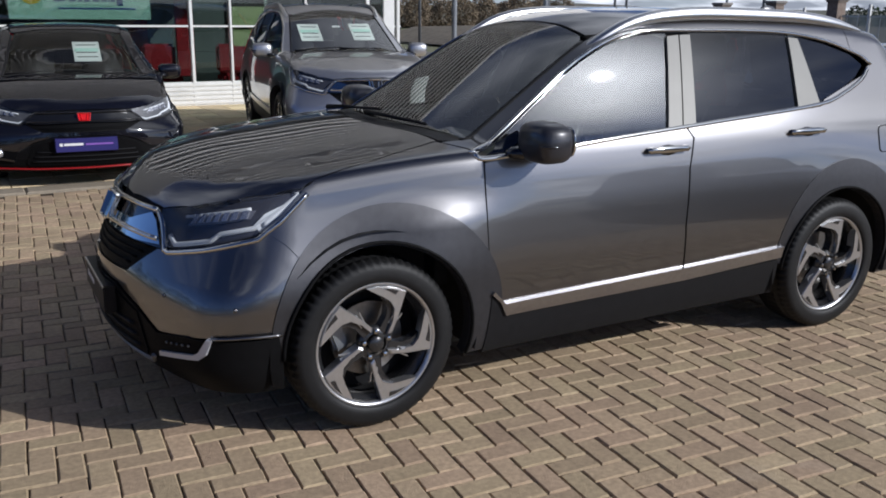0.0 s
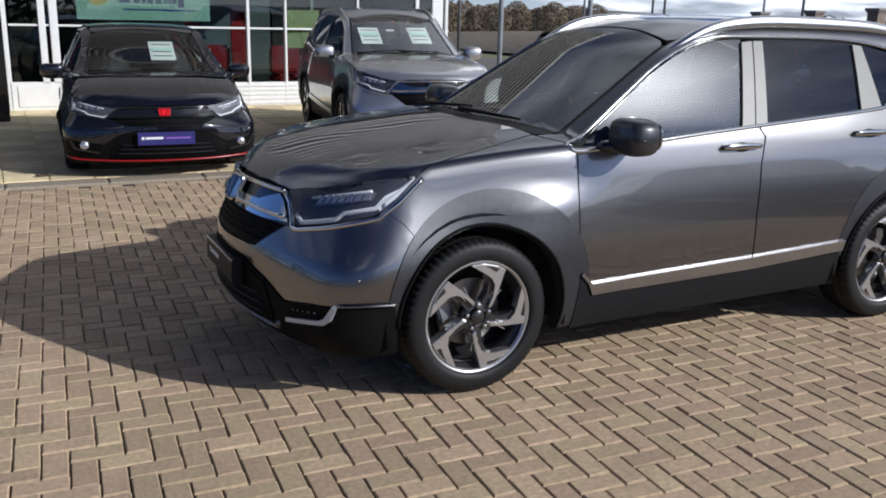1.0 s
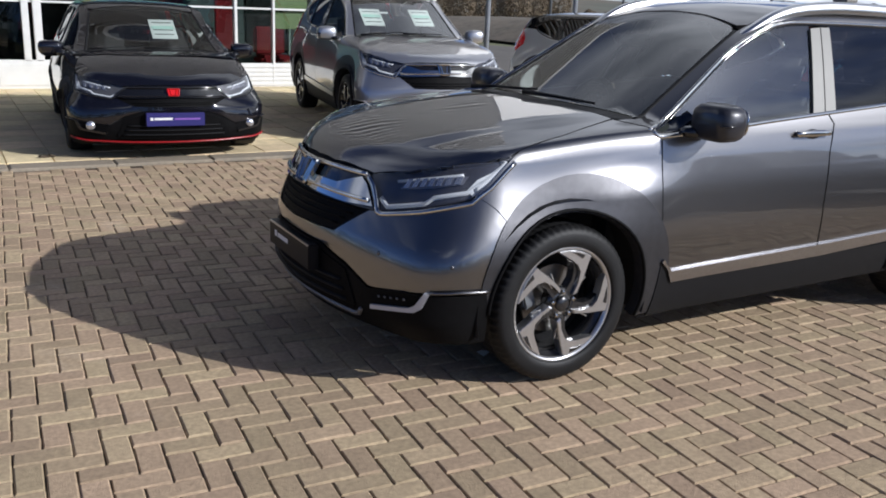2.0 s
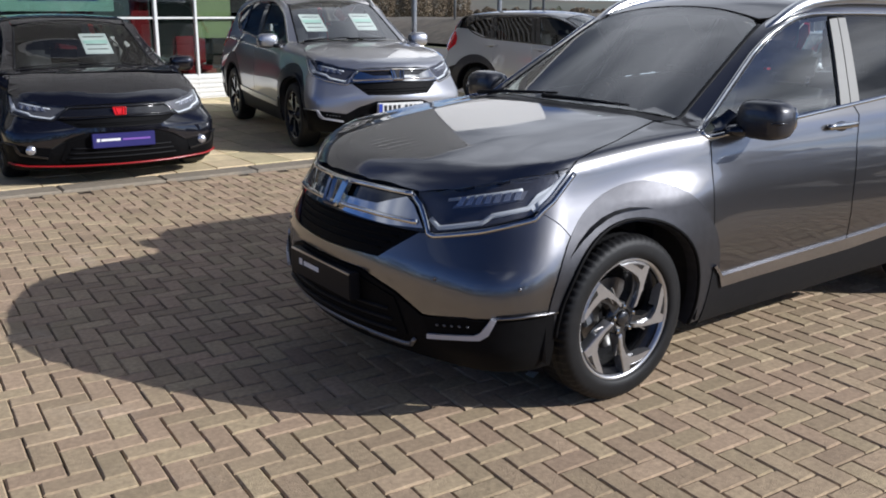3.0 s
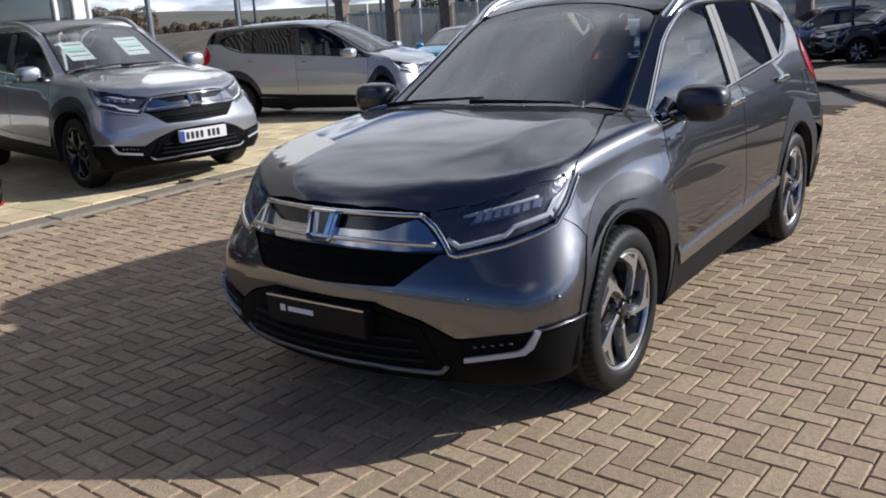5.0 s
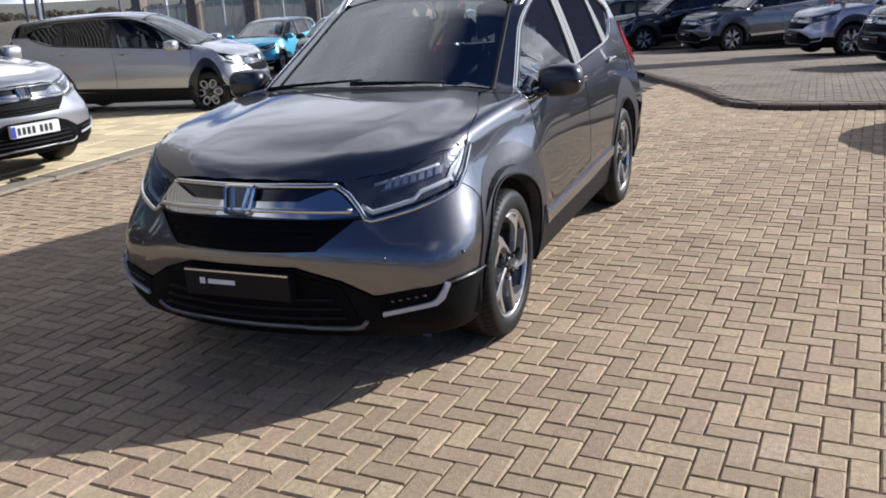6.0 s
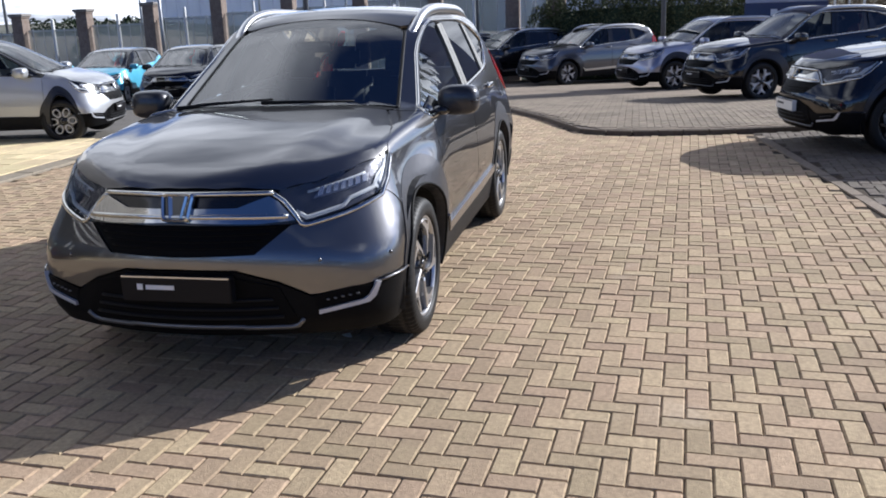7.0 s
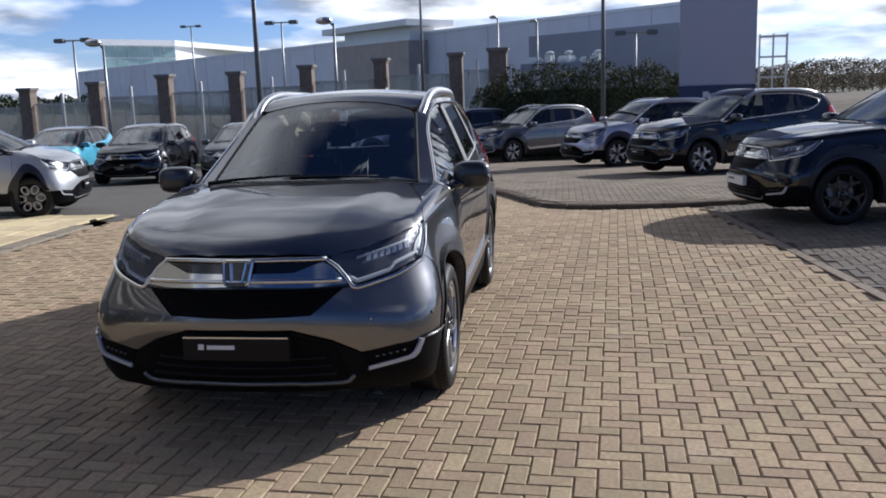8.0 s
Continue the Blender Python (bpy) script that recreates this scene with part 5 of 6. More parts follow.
LOW = Matrix.Diagonal((.93, .96, .89, 1))  # these are lower cars
like(white, at(16.5, 11.6, 8) @ LOW, "sky blue compact car parked on the asphalt yard", PAINT_BLUE)
like(white, at(15.4, 8.75, 8) @ LOW, "black compact car with bright head lamps, parked on asphalt", PAINT_BLACK)
like(white, at(16.4, 6.5, 6) @ LOW, "slate compact car parked beside the black one", PAINT_SLATE)
row = suv("car", at(14.06, -3.81, -62, .07), "black SUV parked on the raised paving", PAINT_SILVER, fine=False, style="petal", group="SUVs in the row", plate="black")
for o in row.children_recursive:  # the first of the row is black
    if o.data.materials[0] is PAINT_SILVER:
        o.material_slots[0].link = "OBJECT"
        o.material_slots[0].material = PAINT_BLACK
bay_car = like(row, at(6.62, -4.50, -79), "black SUV parked on the dark paver bay", PAINT_BLACK)
for o in bay_car.children_recursive:  # darker wheels on this one
    if o.name.startswith("number_plate") or o.name.startswith("plate_bar"):
        o.material_slots[0].link = "OBJECT"
        o.material_slots[0].material = PLATE_WHITE if o.name.startswith("number") else INK_BLACK
    if o.name.startswith("spoke") and o.material_slots[0].material is WHEEL_SILVER:
        o.material_slots[0].link = "OBJECT"
        o.material_slots[0].material = WHEEL_DARK
like(row, at(18.7, -2.42, -61, .07), "lilac silver SUV parked on the raised paving", PAINT_LILAC)
like(row, at(22.7, .55, -50, .07), "slate grey SUV parked on the raised paving", PAINT_SLATE)
like(row, at(24.4, 3.2, -52, .07), "black SUV parked at the row's far end", PAINT_BLACK)
like(row, at(26.2, 5.6, -55, .0), "silver SUV parked at the row's far end", PAINT_SILVER)

# ---------------------------------------------------------------- the showroom
show = thing("showroom", pose(0, 0, 0), "glazed car showroom with white frames and ribbed upper cladding", "building", kind="structure")
F, X0, X1 = FACADE_Y, -9.0, 6.05
part("floor", box(X0, X1, F + .05, F + 12, -.05, .03), SHOP_FLOOR, show)
part("wall", box(X0, X1, F + 12, F + 12.3, 0, 3.0), SHOP_WALL, show, "grey back wall")
part("wall", box(X0 - .3, X0, F, F + 12.3, 0, 3.0), SHOP_WALL, show)
part("ceiling", box(X0, X1, F + .2, F + 12, 2.85, 2.95), SHOP_WALL, show)
part("plinth", joined(box(-1.55, -.62, F - .06, F + .10, 0, .46, .01), box(-.45, X1, F - .04, F + .10, 0, .42, .01)), FRAME_WHITE, show, "low white wall under the glazing")
for i in range(5):
    part("plinth_rib", box(-.40, X1 - .05, F - .055, F - .04, .05 + .075 * i, .085 + .075 * i), FRAME_WHITE, show)
part("plinth_panel", box(-1.45, -.72, F - .075, F - .06, .08, .40), FRAME_WHITE, show)
for x, w in ((-1.56, .07), (-1.03, .10), (-.86, .12), (2.20, .05), (2.86, .04), (4.2, .04), (5.38, .07), (5.80, .22), (X1 - .06, .06), (-3.4, .07), (-5.4, .07), (-7.4, .07)):
    part("mullion", box(x - w / 2, x + w / 2, F - .05, F + .08, .0, 2.75, .006), FRAME_WHITE, show)
part("transom", box(-1.5, X1, F - .02, F + .05, 1.315, 1.345), FRAME_WHITE, show)
part("transom", box(-1.5, X1, F - .03, F + .05, 2.70, 2.76), FRAME_WHITE, show)
for a, b in ((-9, -1.6), (-1.5, -.92), (-.80, 2.16), (2.24, 2.83), (2.89, 5.34), (5.42, X1 - .1)):
    part("pane", box(a, b, F, F + .012, .42, 2.70), SHOP_GLASS, show).visible_shadow = False
for y0, y1 in ((F + .15, F + 4), (F + 4.1, F + 8), (F + 8.1, F + 12)):
    part("pane", box(X1 - .012, X1, y0, y1, .1, 2.75), SHOP_GLASS, show).visible_shadow = False
    part("mullion", box(X1 - .05, X1 + .02, y1, y1 + .09, 0, 2.75), FRAME_WHITE, show)
# dark entrance lobby
part("entrance_lobby", joined(box(-2.6, -1.62, F - 1.5, F - .05, 0, 2.8, .02)), PIANO, show, "dark glossy entrance portal")
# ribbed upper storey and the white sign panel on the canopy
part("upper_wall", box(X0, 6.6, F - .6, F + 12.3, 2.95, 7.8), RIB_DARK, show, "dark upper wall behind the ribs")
for i in range(24):
    z = 3.02 + .2 * i
    part("cladding_rib", box(X0, 6.58, F - .70, F - .60, z, z + .058, .006), RIB_LIGHT, show)
part("canopy", box(6.6, 9.6, F - .6, F + 3, 3.0, 3.25), RIB_LIGHT, show)
part("sign_panel", box(6.62, 9.5, F - .72, F - .5, 3.25, 5.6, .02), PANEL_WHITE, show, "large blank white sign panel")
part("canopy_post", tube([(7.2, F, 0), (7.2, F, 3.0)], .05, 12), STEEL, show)
part("canopy_post", tube([(9.3, F, 0), (9.3, F, 3.0)], .05, 12), STEEL, show)
part("roof", box(X0, 6.7, F - .7, F + 12.4, 7.8, 7.95), RIB_LIGHT, show)

# inside the glass
banner = thing("banner", pose(0, 0, 0), "mint window banner with a yellow disc and blue bars", "banner")
part("sheet", box(-.51, 1.575, F + .030, F + .036, 1.43, 2.02), MINT, banner)
part("disc", moved(turned([(.001, -.004), (.17, -.004), (.17, 0)], 28), pose(-.18, F + .030, 1.82)), YELLOW_DECOR, banner)
x = .14
for w, h, d in ((.21, .20, 0), (.12, .13, 0), (.07, .18, 0), (.12, .13, 0), (.12, .19, 0), (.035, .17, 0), (.035, .19, 0), (.035, .17, 0), (.07, .18, 0), (.12, .13, .06)):
    part("letter_bar", box(x, x + w * .78, F + .024, F + .030, 1.70 - d, 1.70 + h), INK_NAVY, banner)
    x += w + .012
part("letter_bar", box(.2, 1.35, F + .024, F + .030, 1.585, 1.605), INK_BLUE, banner)
for x0, x1, z0, z1, y in ((2.30, 2.62, .4, 2.5, 1.6), (1.75, 2.1, .5, 2.4, 3.2)):
    solo("display_panel", box(x0, x1, F + y, F + y + .06, z0, z1, .01), RED_DECOR, "tall red display panel inside the showroom", "panel")
solo("poster", box(2.92, 3.5, F + .05, F + .055, 1.0, 1.65), GREEN_DECOR, "lime green poster behind the glass", "poster")
for i, (x0, y) in enumerate(((1.0, 1.0), (1.7, 1.2), (3.0, 1.0))):
    ch = thing("lounge_chair", pose(x0, F + y, .03), "red padded lounge chair inside the showroom", "chair", "lounge chairs")
    part("seat", box(0, .6, 0, .6, .25, .45, .06), RED_DECOR, ch)
    part("backrest", box(0, .6, .5, .62, .42, .95, .05), RED_DECOR, ch)
    for lx in (.08, .52):
        for ly in (.08, .52):
            part("leg", box(lx - .02, lx + .02, ly - .02, ly + .02, 0, .25), STEEL, ch)
desk = thing("reception_desk", pose(.2, F + 4.2, .03), "dark reception desk inside the showroom", "desk")
part("top", box(0, 2.2, 0, .7, .98, 1.05, .01), SHOP_WALL, desk)
part("front", box(.05, 2.15, .05, .12, 0, .98), RIB_DARK, desk)

# ---------------------------------------------------------------- boundary: brick piers with railings, lamps, hedge
FX = 27.2
FZ = ground_z(FX) - .02


def pier(y, top, w):
    t = thing("brick_pier", pose(FX, y, FZ), "square brick pier with a stone cap", "pier", "boundary piers")
    h = top - FZ
    part("shaft", box(-w / 2, w / 2, -w / 2, w / 2, 0, h - .16, .01), WALL_BRICK, t)
    part("neck", box(-w / 2 - .03, w / 2 + .03, -w / 2 - .03, w / 2 + .03, h - .16, h - .10), WALL_BRICK, t)
    part("cap", box(-w / 2 - .08, w / 2 + .08, -w / 2 - .08, w / 2 + .08, h - .10, h, .02), CAP_STONE, t)


ys = [24.3, 21.5, 18.7, 15.9, 13.15, 10.4, 7.7, 4.95, 2.24, .75]
tops = [2.05, 2.12, 2.22, 2.36, 2.54, 2.56, 2.70, 2.85, 2.94, 3.05]
for i, (y, z) in enumerate(zip(ys, tops)):
    pier(y, z, .46 if i < 9 else .62)
for i in range(len(ys) - 1):
    ya, yb = ys[i + 1] + .27, ys[i] - .27
    top = (tops[i] + tops[i + 1]) / 2 - .62
    f = thing("railing_bay", pose(FX, (ya + yb) / 2, FZ), "galvanised railing bay with a pale screen between piers", "railing", "railing bays")
    half, h = (yb - ya) / 2, top - FZ
    for z in (.25, h - .12):
        part("rail", box(-.02, .02, -half, half, z, z + .04), STEEL, f)
    n = max(3, int(half * 2 / .45))
    for j in range(n):
        y = -half + (j + .5) * 2 * half / n
        part("bar", box(-.012, .012, y - .012, y + .012, .12, h), STEEL, f)
    part("screen", box(.03, .036, -half, half, .1, h - .04), FENCE_GREEN, f)
    part("post", box(-.05, .05, -.045, .045, 0, h + .32, .01), FRAME_WHITE, f, "white fence post")


def lamp_post(x, y, top, style, r=.06):
    z0 = ground_z(min(x, 70)) - .1
    t = thing("lamp_post", pose(x, y, z0), {"hood": "tall grey lamp post with a rounded hood", "twin": "tall grey lamp post with twin flood heads", "bare": "tall plain grey pole"}[style], "lamp post" if style != "bare" else "pole")
    h = top - z0
    part("pole", tube([(0, 0, 0), (0, 0, h * .5), (0, 0, h)], [r, r * .85, r * .6], 10), STEEL_DARK if style == "bare" else STEEL, t, smooth=True)
    if style == "hood":
        part("arm", tube([(0, 0, h - .1), (0, .15, h + .05), (0, .4, h + .05)], r * .6, 8), STEEL, t)
        part("lamp_head", ball(0, .35, h + .10, .22, .32, .14, 12), SATIN, t)
    elif style == "twin":
        part("arm", tube([(0, -1.0, h), (0, 1.0, h)], r * .5, 8), STEEL, t)
        for g in (-1, 1):
            part("lamp_head", box(-.3, .3, g * 1.0 - .35, g * 1.0 + .35, h - .15, h + .15, .05), STEEL_DARK, t)


def far(az, el, d):
    """A place d metres off from the last stand-point, by compass and height angle."""
    return -4.77 + d * math.cos(radians(az)), -1.53 + d * math.sin(radians(az)), 1.65 + d * math.tan(radians(el))


for az, el, d, st, r in ((28.0, 3.2, 34, "hood", .07), (14.3, 4.3, 33, "hood", .07), (29.6, 3.5, 70, "twin", .11), (17.5, 4.4, 75, "twin", .11), (4.05, 4.3, 70, "hood", .10), (22.9, 4.25, 120, "twin", .14), (1.6, 4.0, 75, "hood", .10), (-4.44, 3.1, 60, "twin", .09),
                         (19.1, 9.5, 25, "bare", .085), (8.85, 9.5, 30, "bare", .055), (-2.45, 9.5, 26, "bare", .07), (36.5, 5.0, 40, "bare", .07), (40.5, 4.2, 60, "hood", .09), (44, 6.5, 38, "bare", .06), (45, 6.5, 40, "bare", .06), (51, 5.0, 60, "twin", .09), (56, 7.0, 34, "bare", .06), (62, 6.0, 45, "bare", .07)):
    x, y, z = far(az, el, d)
    lamp_post(x, y, z, st, r)

# hedge: a mass of small leaf blades round a dark core
rng = np.random.default_rng(5)


def leaves(cx, cy, cz, sx, sy, sz, n, size, floor=-9.0):
    """Small two-sided leaf blades scattered through lumpy volume, thicker towards its skin."""
    lump = rng.normal(size=(14, 3))
    lump /= np.linalg.norm(lump, axis=1, keepdims=True)
    d = rng.normal(size=(n, 3))
    d /= np.linalg.norm(d, axis=1, keepdims=True)
    bulge = 0.82 + 0.30 * np.clip((d @ lump.T).max(1), 0.4, 1)
    r = rng.uniform(0.55, 1.0, n) ** 0.5 * bulge
    c = np.stack([cx + d[:, 0] * r * sx, cy + d[:, 1] * r * sy, np.maximum(cz + d[:, 2] * r * sz, floor)], -1)
    a, b = rng.normal(size=(n, 3)), rng.normal(size=(n, 3))
    a /= np.linalg.norm(a, axis=1, keepdims=True)
    b -= (a * b).sum(1, keepdims=True) * a
    b /= np.linalg.norm(b, axis=1, keepdims=True)
    s = size * rng.uniform(.6, 1.4, (n, 1))
    v = np.stack([c - a * s, c + b * s * .6, c + a * s, c - b * s * .6], 1).reshape(-1, 3)
    return v.tolist(), [(4 * i, 4 * i + 1, 4 * i + 2, 4 * i + 3) for i in range(n)]


hed = []
for i in range(16):
    y = 1.1 - i * .45
    top = 2.35 + .16 * math.sin(i * 1.7) - (.5 if i < 2 else 0) - .04 * max(0, i - 9)
    hed.append(leaves(26.2 + .15 * math.sin(i * 2.3), y, (top + FZ) / 2, .6, .58, (top - FZ) / 2 * .98, 1900, .048, FZ))
hedge = thing("hedge", pose(0, 0, 0), "dense dark green evergreen hedge behind the parked cars", "hedge", kind="stuff")
part("leaf_mass", joined(*hed), LEAF, hedge)
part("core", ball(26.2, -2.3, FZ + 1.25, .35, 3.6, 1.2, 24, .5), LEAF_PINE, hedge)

# bare shrubs and ivy along the railings
scrub = thing("shrubs", pose(0, 0, 0), "dark straggling shrubs behind the boundary railings", "shrubs", kind="stuff")
scrub_bits = []
for az, back, wide, high in ((21.2, .7, .9, 1.5), (32.6, .5, .7, 1.7), (36.6, .6, .9, 1.2), (39.0, .5, .7, 1.9), (43.5, .5, .8, 2.0), (26.8, 1.0, .8, 1.0), (15.6, .8, 1.0, 1.2), (12.0, .7, .7, 1.4)):
    x, y, _ = far(az, 0, (FX + back + 4.77) / math.cos(radians(az)))
    for q in range(5):
        scrub_bits.append(leaves(x + .2 * math.sin(q * 2.1), y + wide * math.sin(q * 1.9 + az) * .6, FZ + high * (.35 + .13 * q), .35, wide * .42, high * .28, 240, .05))
part("leaf_mass", joined(*scrub_bits), LEAF, scrub)

# totem sign
tx, ty, tz = far(-9.25, 0, 26.0)
tot = thing("totem_sign", pose(tx, ty, ground_z(tx), 0, 0, -9), "tall pale blue-grey totem sign with a navy band", "sign")
part("face", box(-.15, .15, -1.0, 1.0, 2.12, 7.5, .02), TOTEM_GREY, tot)
part("band", box(-.17, .17, -1.01, 1.01, 1.35, 2.12, .01), TOTEM_BLUE, tot, "navy band")
part("plinth", box(-.14, .14, -.95, .95, 0, 1.35), TOTEM_GREY, tot)
for i, w in enumerate((.16, .09, .09, .07, .09, .09, .09)):
    part("letter_bar", box(-.178, -.168, .36 - .115 * i - w, .36 - .115 * i, 1.80, 1.96 if i == 0 else 1.91), INK_WHITE, tot)
# lattice gate beside the totem
gx0, gy0, _ = far(-12.4, 0, 34)
gate = thing("steel_lattice", pose(gx0, gy0, ground_z(gx0), 0, 0, -12), "pale steel lattice tower beside the sign", "lattice")
for y in (-.45, 0, .45):
    for x in (-.4, .4):
        part("post", box(x - .03, x + .03, y - .03, y + .03, 0, 4.1), FRAME_WHITE, gate)
for z in (1.2, 1.9, 2.6, 3.3, 4.0):
    for x in (-.4, .4):
        part("rail", box(x - .02, x + .02, -.48, .48, z, z + .05), FRAME_WHITE, gate)

# ---------------------------------------------------------------- warehouse across the road
ax, ay, _ = far(29.6, 0, 282)
bx, by, _ = far(-9.5, 0, 97)
wall_len, wall_ang = math.hypot(bx - ax, by - ay), math.degrees(math.atan2(ay - by, ax - bx))


def wbox(x0, x1, y0, y1, z0, z1):
    """A block of the warehouse: x along its front from the near end, y back from the front."""
    return box(x0, x1, -y1, -y0, z0, z1)


wh = thing("warehouse", pose(bx, by, -1.5, 0, 0, wall_ang), "long pale grey warehouse with a glazed tower and a brown block", "building")
H = 11.2
part("wall", wbox(0, wall_len, -.0, .4, 0, H), SHED_GREY, wh, "grey sheet cladding")
for s0, s1_, deep in ((0, 30, 2), (30, 70, 14), (70, wall_len, 45)):
    part("roof", wbox(s0, s1_, .4, deep, H - .5, H - .2), SHED_GREY, wh)
part("parapet", wbox(-.1, wall_len + .1, -.15, .5, H, H + .35), SHED_WHITE, wh)
part("end_wall", wbox(wall_len, wall_len + .4, 0, 45, 0, H), SHED_GREY, wh)
for i in range(1, 24):
    part("cladding_joint", wbox(wall_len * i / 24 - .06, wall_len * i / 24 + .06, -.06, 0, 0, H), SHED_JOINT, wh)


def meet(az):
    a1, a2 = np.array([[math.cos(radians(az)), -math.cos(radians(wall_ang))], [math.sin(radians(az)), -math.sin(radians(wall_ang))]]), np.array([bx + 4.77, by + 1.53])
    d, s = np.linalg.solve(a1, a2)
    return d, s


d1, s1 = meet(13.25)
d2, s2 = meet(8.45)
h1 = 1.5 + 1.65 + d2 * math.tan(radians(4.35))
part("brown_block", wbox(s2, s1, -3.5, -.1, 0, 1.5 + 1.65 + (d1 + d2) / 2 * math.tan(radians(2.68)) + .6), SHED_BROWN, wh, "brown brick stair block")
part("upper_block", wbox(s2 + 1, s1 - 2, -2.5, 2, 8, h1 - .8), SHED_WHITE, wh)
part("flat_roof", wbox(s2 - 1.0, s1 + 1.5, -4.5, 4, h1 - .9, h1), SHED_WHITE, wh, "white flat roof slab")
d5, s5 = meet(-.1)
d6, s6 = meet(-7.2)
unit_h = 3.15 + d5 * math.tan(radians(3.0))
part("dark_unit", wbox(s6 - 4, s5, -6, -.2, 0, unit_h - 1.5 + 1.5), SHED_DARK, wh, "dark blue-grey loading bay")

# glazed office storey that rises behind the warehouse front, its corner towards the forecourt
OD = meet(29.2)[0] * 1.03
office = thing("office_block", pose(0, 0, 0), "glazed office storey with a broad white flat roof", "building")
o_top = 1.65 + OD * math.tan(radians(3.45))


def corner_block(az_l, az_c, az_r, grow):
    """Four corners of a block: left, front, right and back."""
    a, b, c = (Vector(far(az, 0, d)[:2]) for az, d in ((az_l, .96 * OD + grow), (az_c, OD + grow), (az_r, 1.25 * OD + grow)))
    return [a, b, c, a + c - b]


slab, body = corner_block(28.9, 23.9, 17.6, 0), corner_block(28.0, 23.9, 18.6, 3)
part("roof", prism([tuple(p) for p in slab], o_top - 1.6, o_top), SHED_WHITE, office, "white flat roof slab")
part("wall", prism([tuple(p) for p in body], -1.5, o_top - 1.6), SHED_WHITE, office, "pale wall")
for i in range(6):
    a, b = body[0].lerp(body[1], (i + .04) / 6), body[0].lerp(body[1], (i + .96) / 6)
    out = (body[1] - body[2]).normalized() * .25
    for z0, z1 in ((o_top - 8.6, o_top - 5.3), (o_top - 5.0, o_top - 1.8)):
        part("window", prism([tuple(a + out), tuple(b + out), tuple(b), tuple(a)], z0, z1), GLAZING, office)
# low annexe with white plant on its roof
nx, ny, nz = far(-.2, 1.45, 84)
annexe = thing("annexe", pose(nx, ny, -1.5, 0, 0, 0), "low dark annexe with white ducts and plant on its roof", "building")
part("wall", box(0, 6, -4.2, 4.2, 0, nz + 1.5), SHED_DARK, annexe)
for i, (y0, y1, h) in enumerate(((-3.4, -2.2, .8), (-2.0, -1.2, .5), (-.9, .8, .65), (1.1, 2.0, .95), (2.2, 3.6, .6))):
    part("roof_plant", box(.4, 1.8, y0, y1, nz + 1.5, nz + 1.5 + h, .15), SHED_WHITE, annexe)
for y in (-2.9, -.2, 1.5):
    part("vent_cowl", joined(tube([(.2, y, nz + 1.5), (.2, y, nz + 2.3)], .14, 8), ball(.2, y, nz + 2.4, .3, .42, .2, 10)), SHED_WHITE, annexe)

# ---------------------------------------------------------------- bank, woods and low hills
bank = []
for i in range(60):
    y = -30 + i * 1.6
    for x, z in ((29, -.75), (33, .35 + .25 * math.sin(i * .31)), (42, .75 + .35 * math.sin(i * .17 + 1)), (60, .2)):
        bank.append((x, y, z))
solo("grass_bank", (bank, [(i * 4 + j, (i + 1) * 4 + j, (i + 1) * 4 + j + 1, i * 4 + j + 1) for i in range(59) for j in range(3)]), BANK, "low brown scrubby bank behind the boundary railings", "bank", kind="structure", smooth=True)


def woods(name, az0, az1, d, el, n, mat, label, size, per=130):
    """A far belt of trees, of many clumps of small blades on short stems."""
    bits, stems = [], []
    for i in range(n):
        a = az0 + (az1 - az0) * (i + rng.uniform(.1, .9)) / n
        dd = d * rng.uniform(.92, 1.12)
        x, y, z = far(a, el * rng.uniform(.55, 1.1), dd)
        g = -1.5
        hgt = z - g
        bits.append(leaves(x, y, g + hgt * .62, hgt * .34, hgt * .34, hgt * .40, per, size))
        stems.append(tube([(x, y, g), (x, y, g + hgt * .7)], [hgt * .02, hgt * .008], 5))
    t = thing(name, pose(0, 0, 0), label, "woods", kind="stuff")
    part("crown", joined(*bits), mat, t)
    part("trunk", joined(*stems), BARK, t)


woods("far_woods", 52, 84, 110, .75, 46, LEAF_DRY, "bare brown woods on the skyline", .10, 2600)
woods("far_pines", 60, 74, 120, 1.5, 7, LEAF_PINE, "dark pines among the bare woods", .22, 500)
woods("far_woods", 34, 53, 140, -.45, 46, LEAF_DRY, "low bare woods on the skyline", .10, 1200)
woods("far_woods", -26, -10, 150, 1.0, 40, LEAF_DRY, "low brown and green trees on the skyline", .13, 1000)
# unseen tree belt, added so the car's nose and chrome mirror something dark
woods("boundary_trees", 105, 282, 40, 8.5, 34, LEAF_PINE, "unseen dark tree belt added behind the forecourt to darken the car's reflections", .26, 520)
woods("far_pines", 29, 36, 130, .45, 9, LEAF_PINE, "dark shrubs beyond the railings", .22, 300)
hv, hn = [], 90
for i in range(hn + 1):
    a = -75 + 190 * i / hn
    for d, e in ((170, -.8), (260, .15 + .2 * math.sin(i * .23) + .12 * math.sin(i * .61 + 2)), (420, .2)):
        x, y, z = far(a, e, d)
        hv.append((x, y, z))
solo("far_hills", (hv, [(3 * i + j, 3 * i + j + 1, 3 * i + j + 4, 3 * i + j + 3) for i in range(hn) for j in range(2)]), HILL, "low brown-green hills on the horizon", "hills", kind="structure", smooth=True)

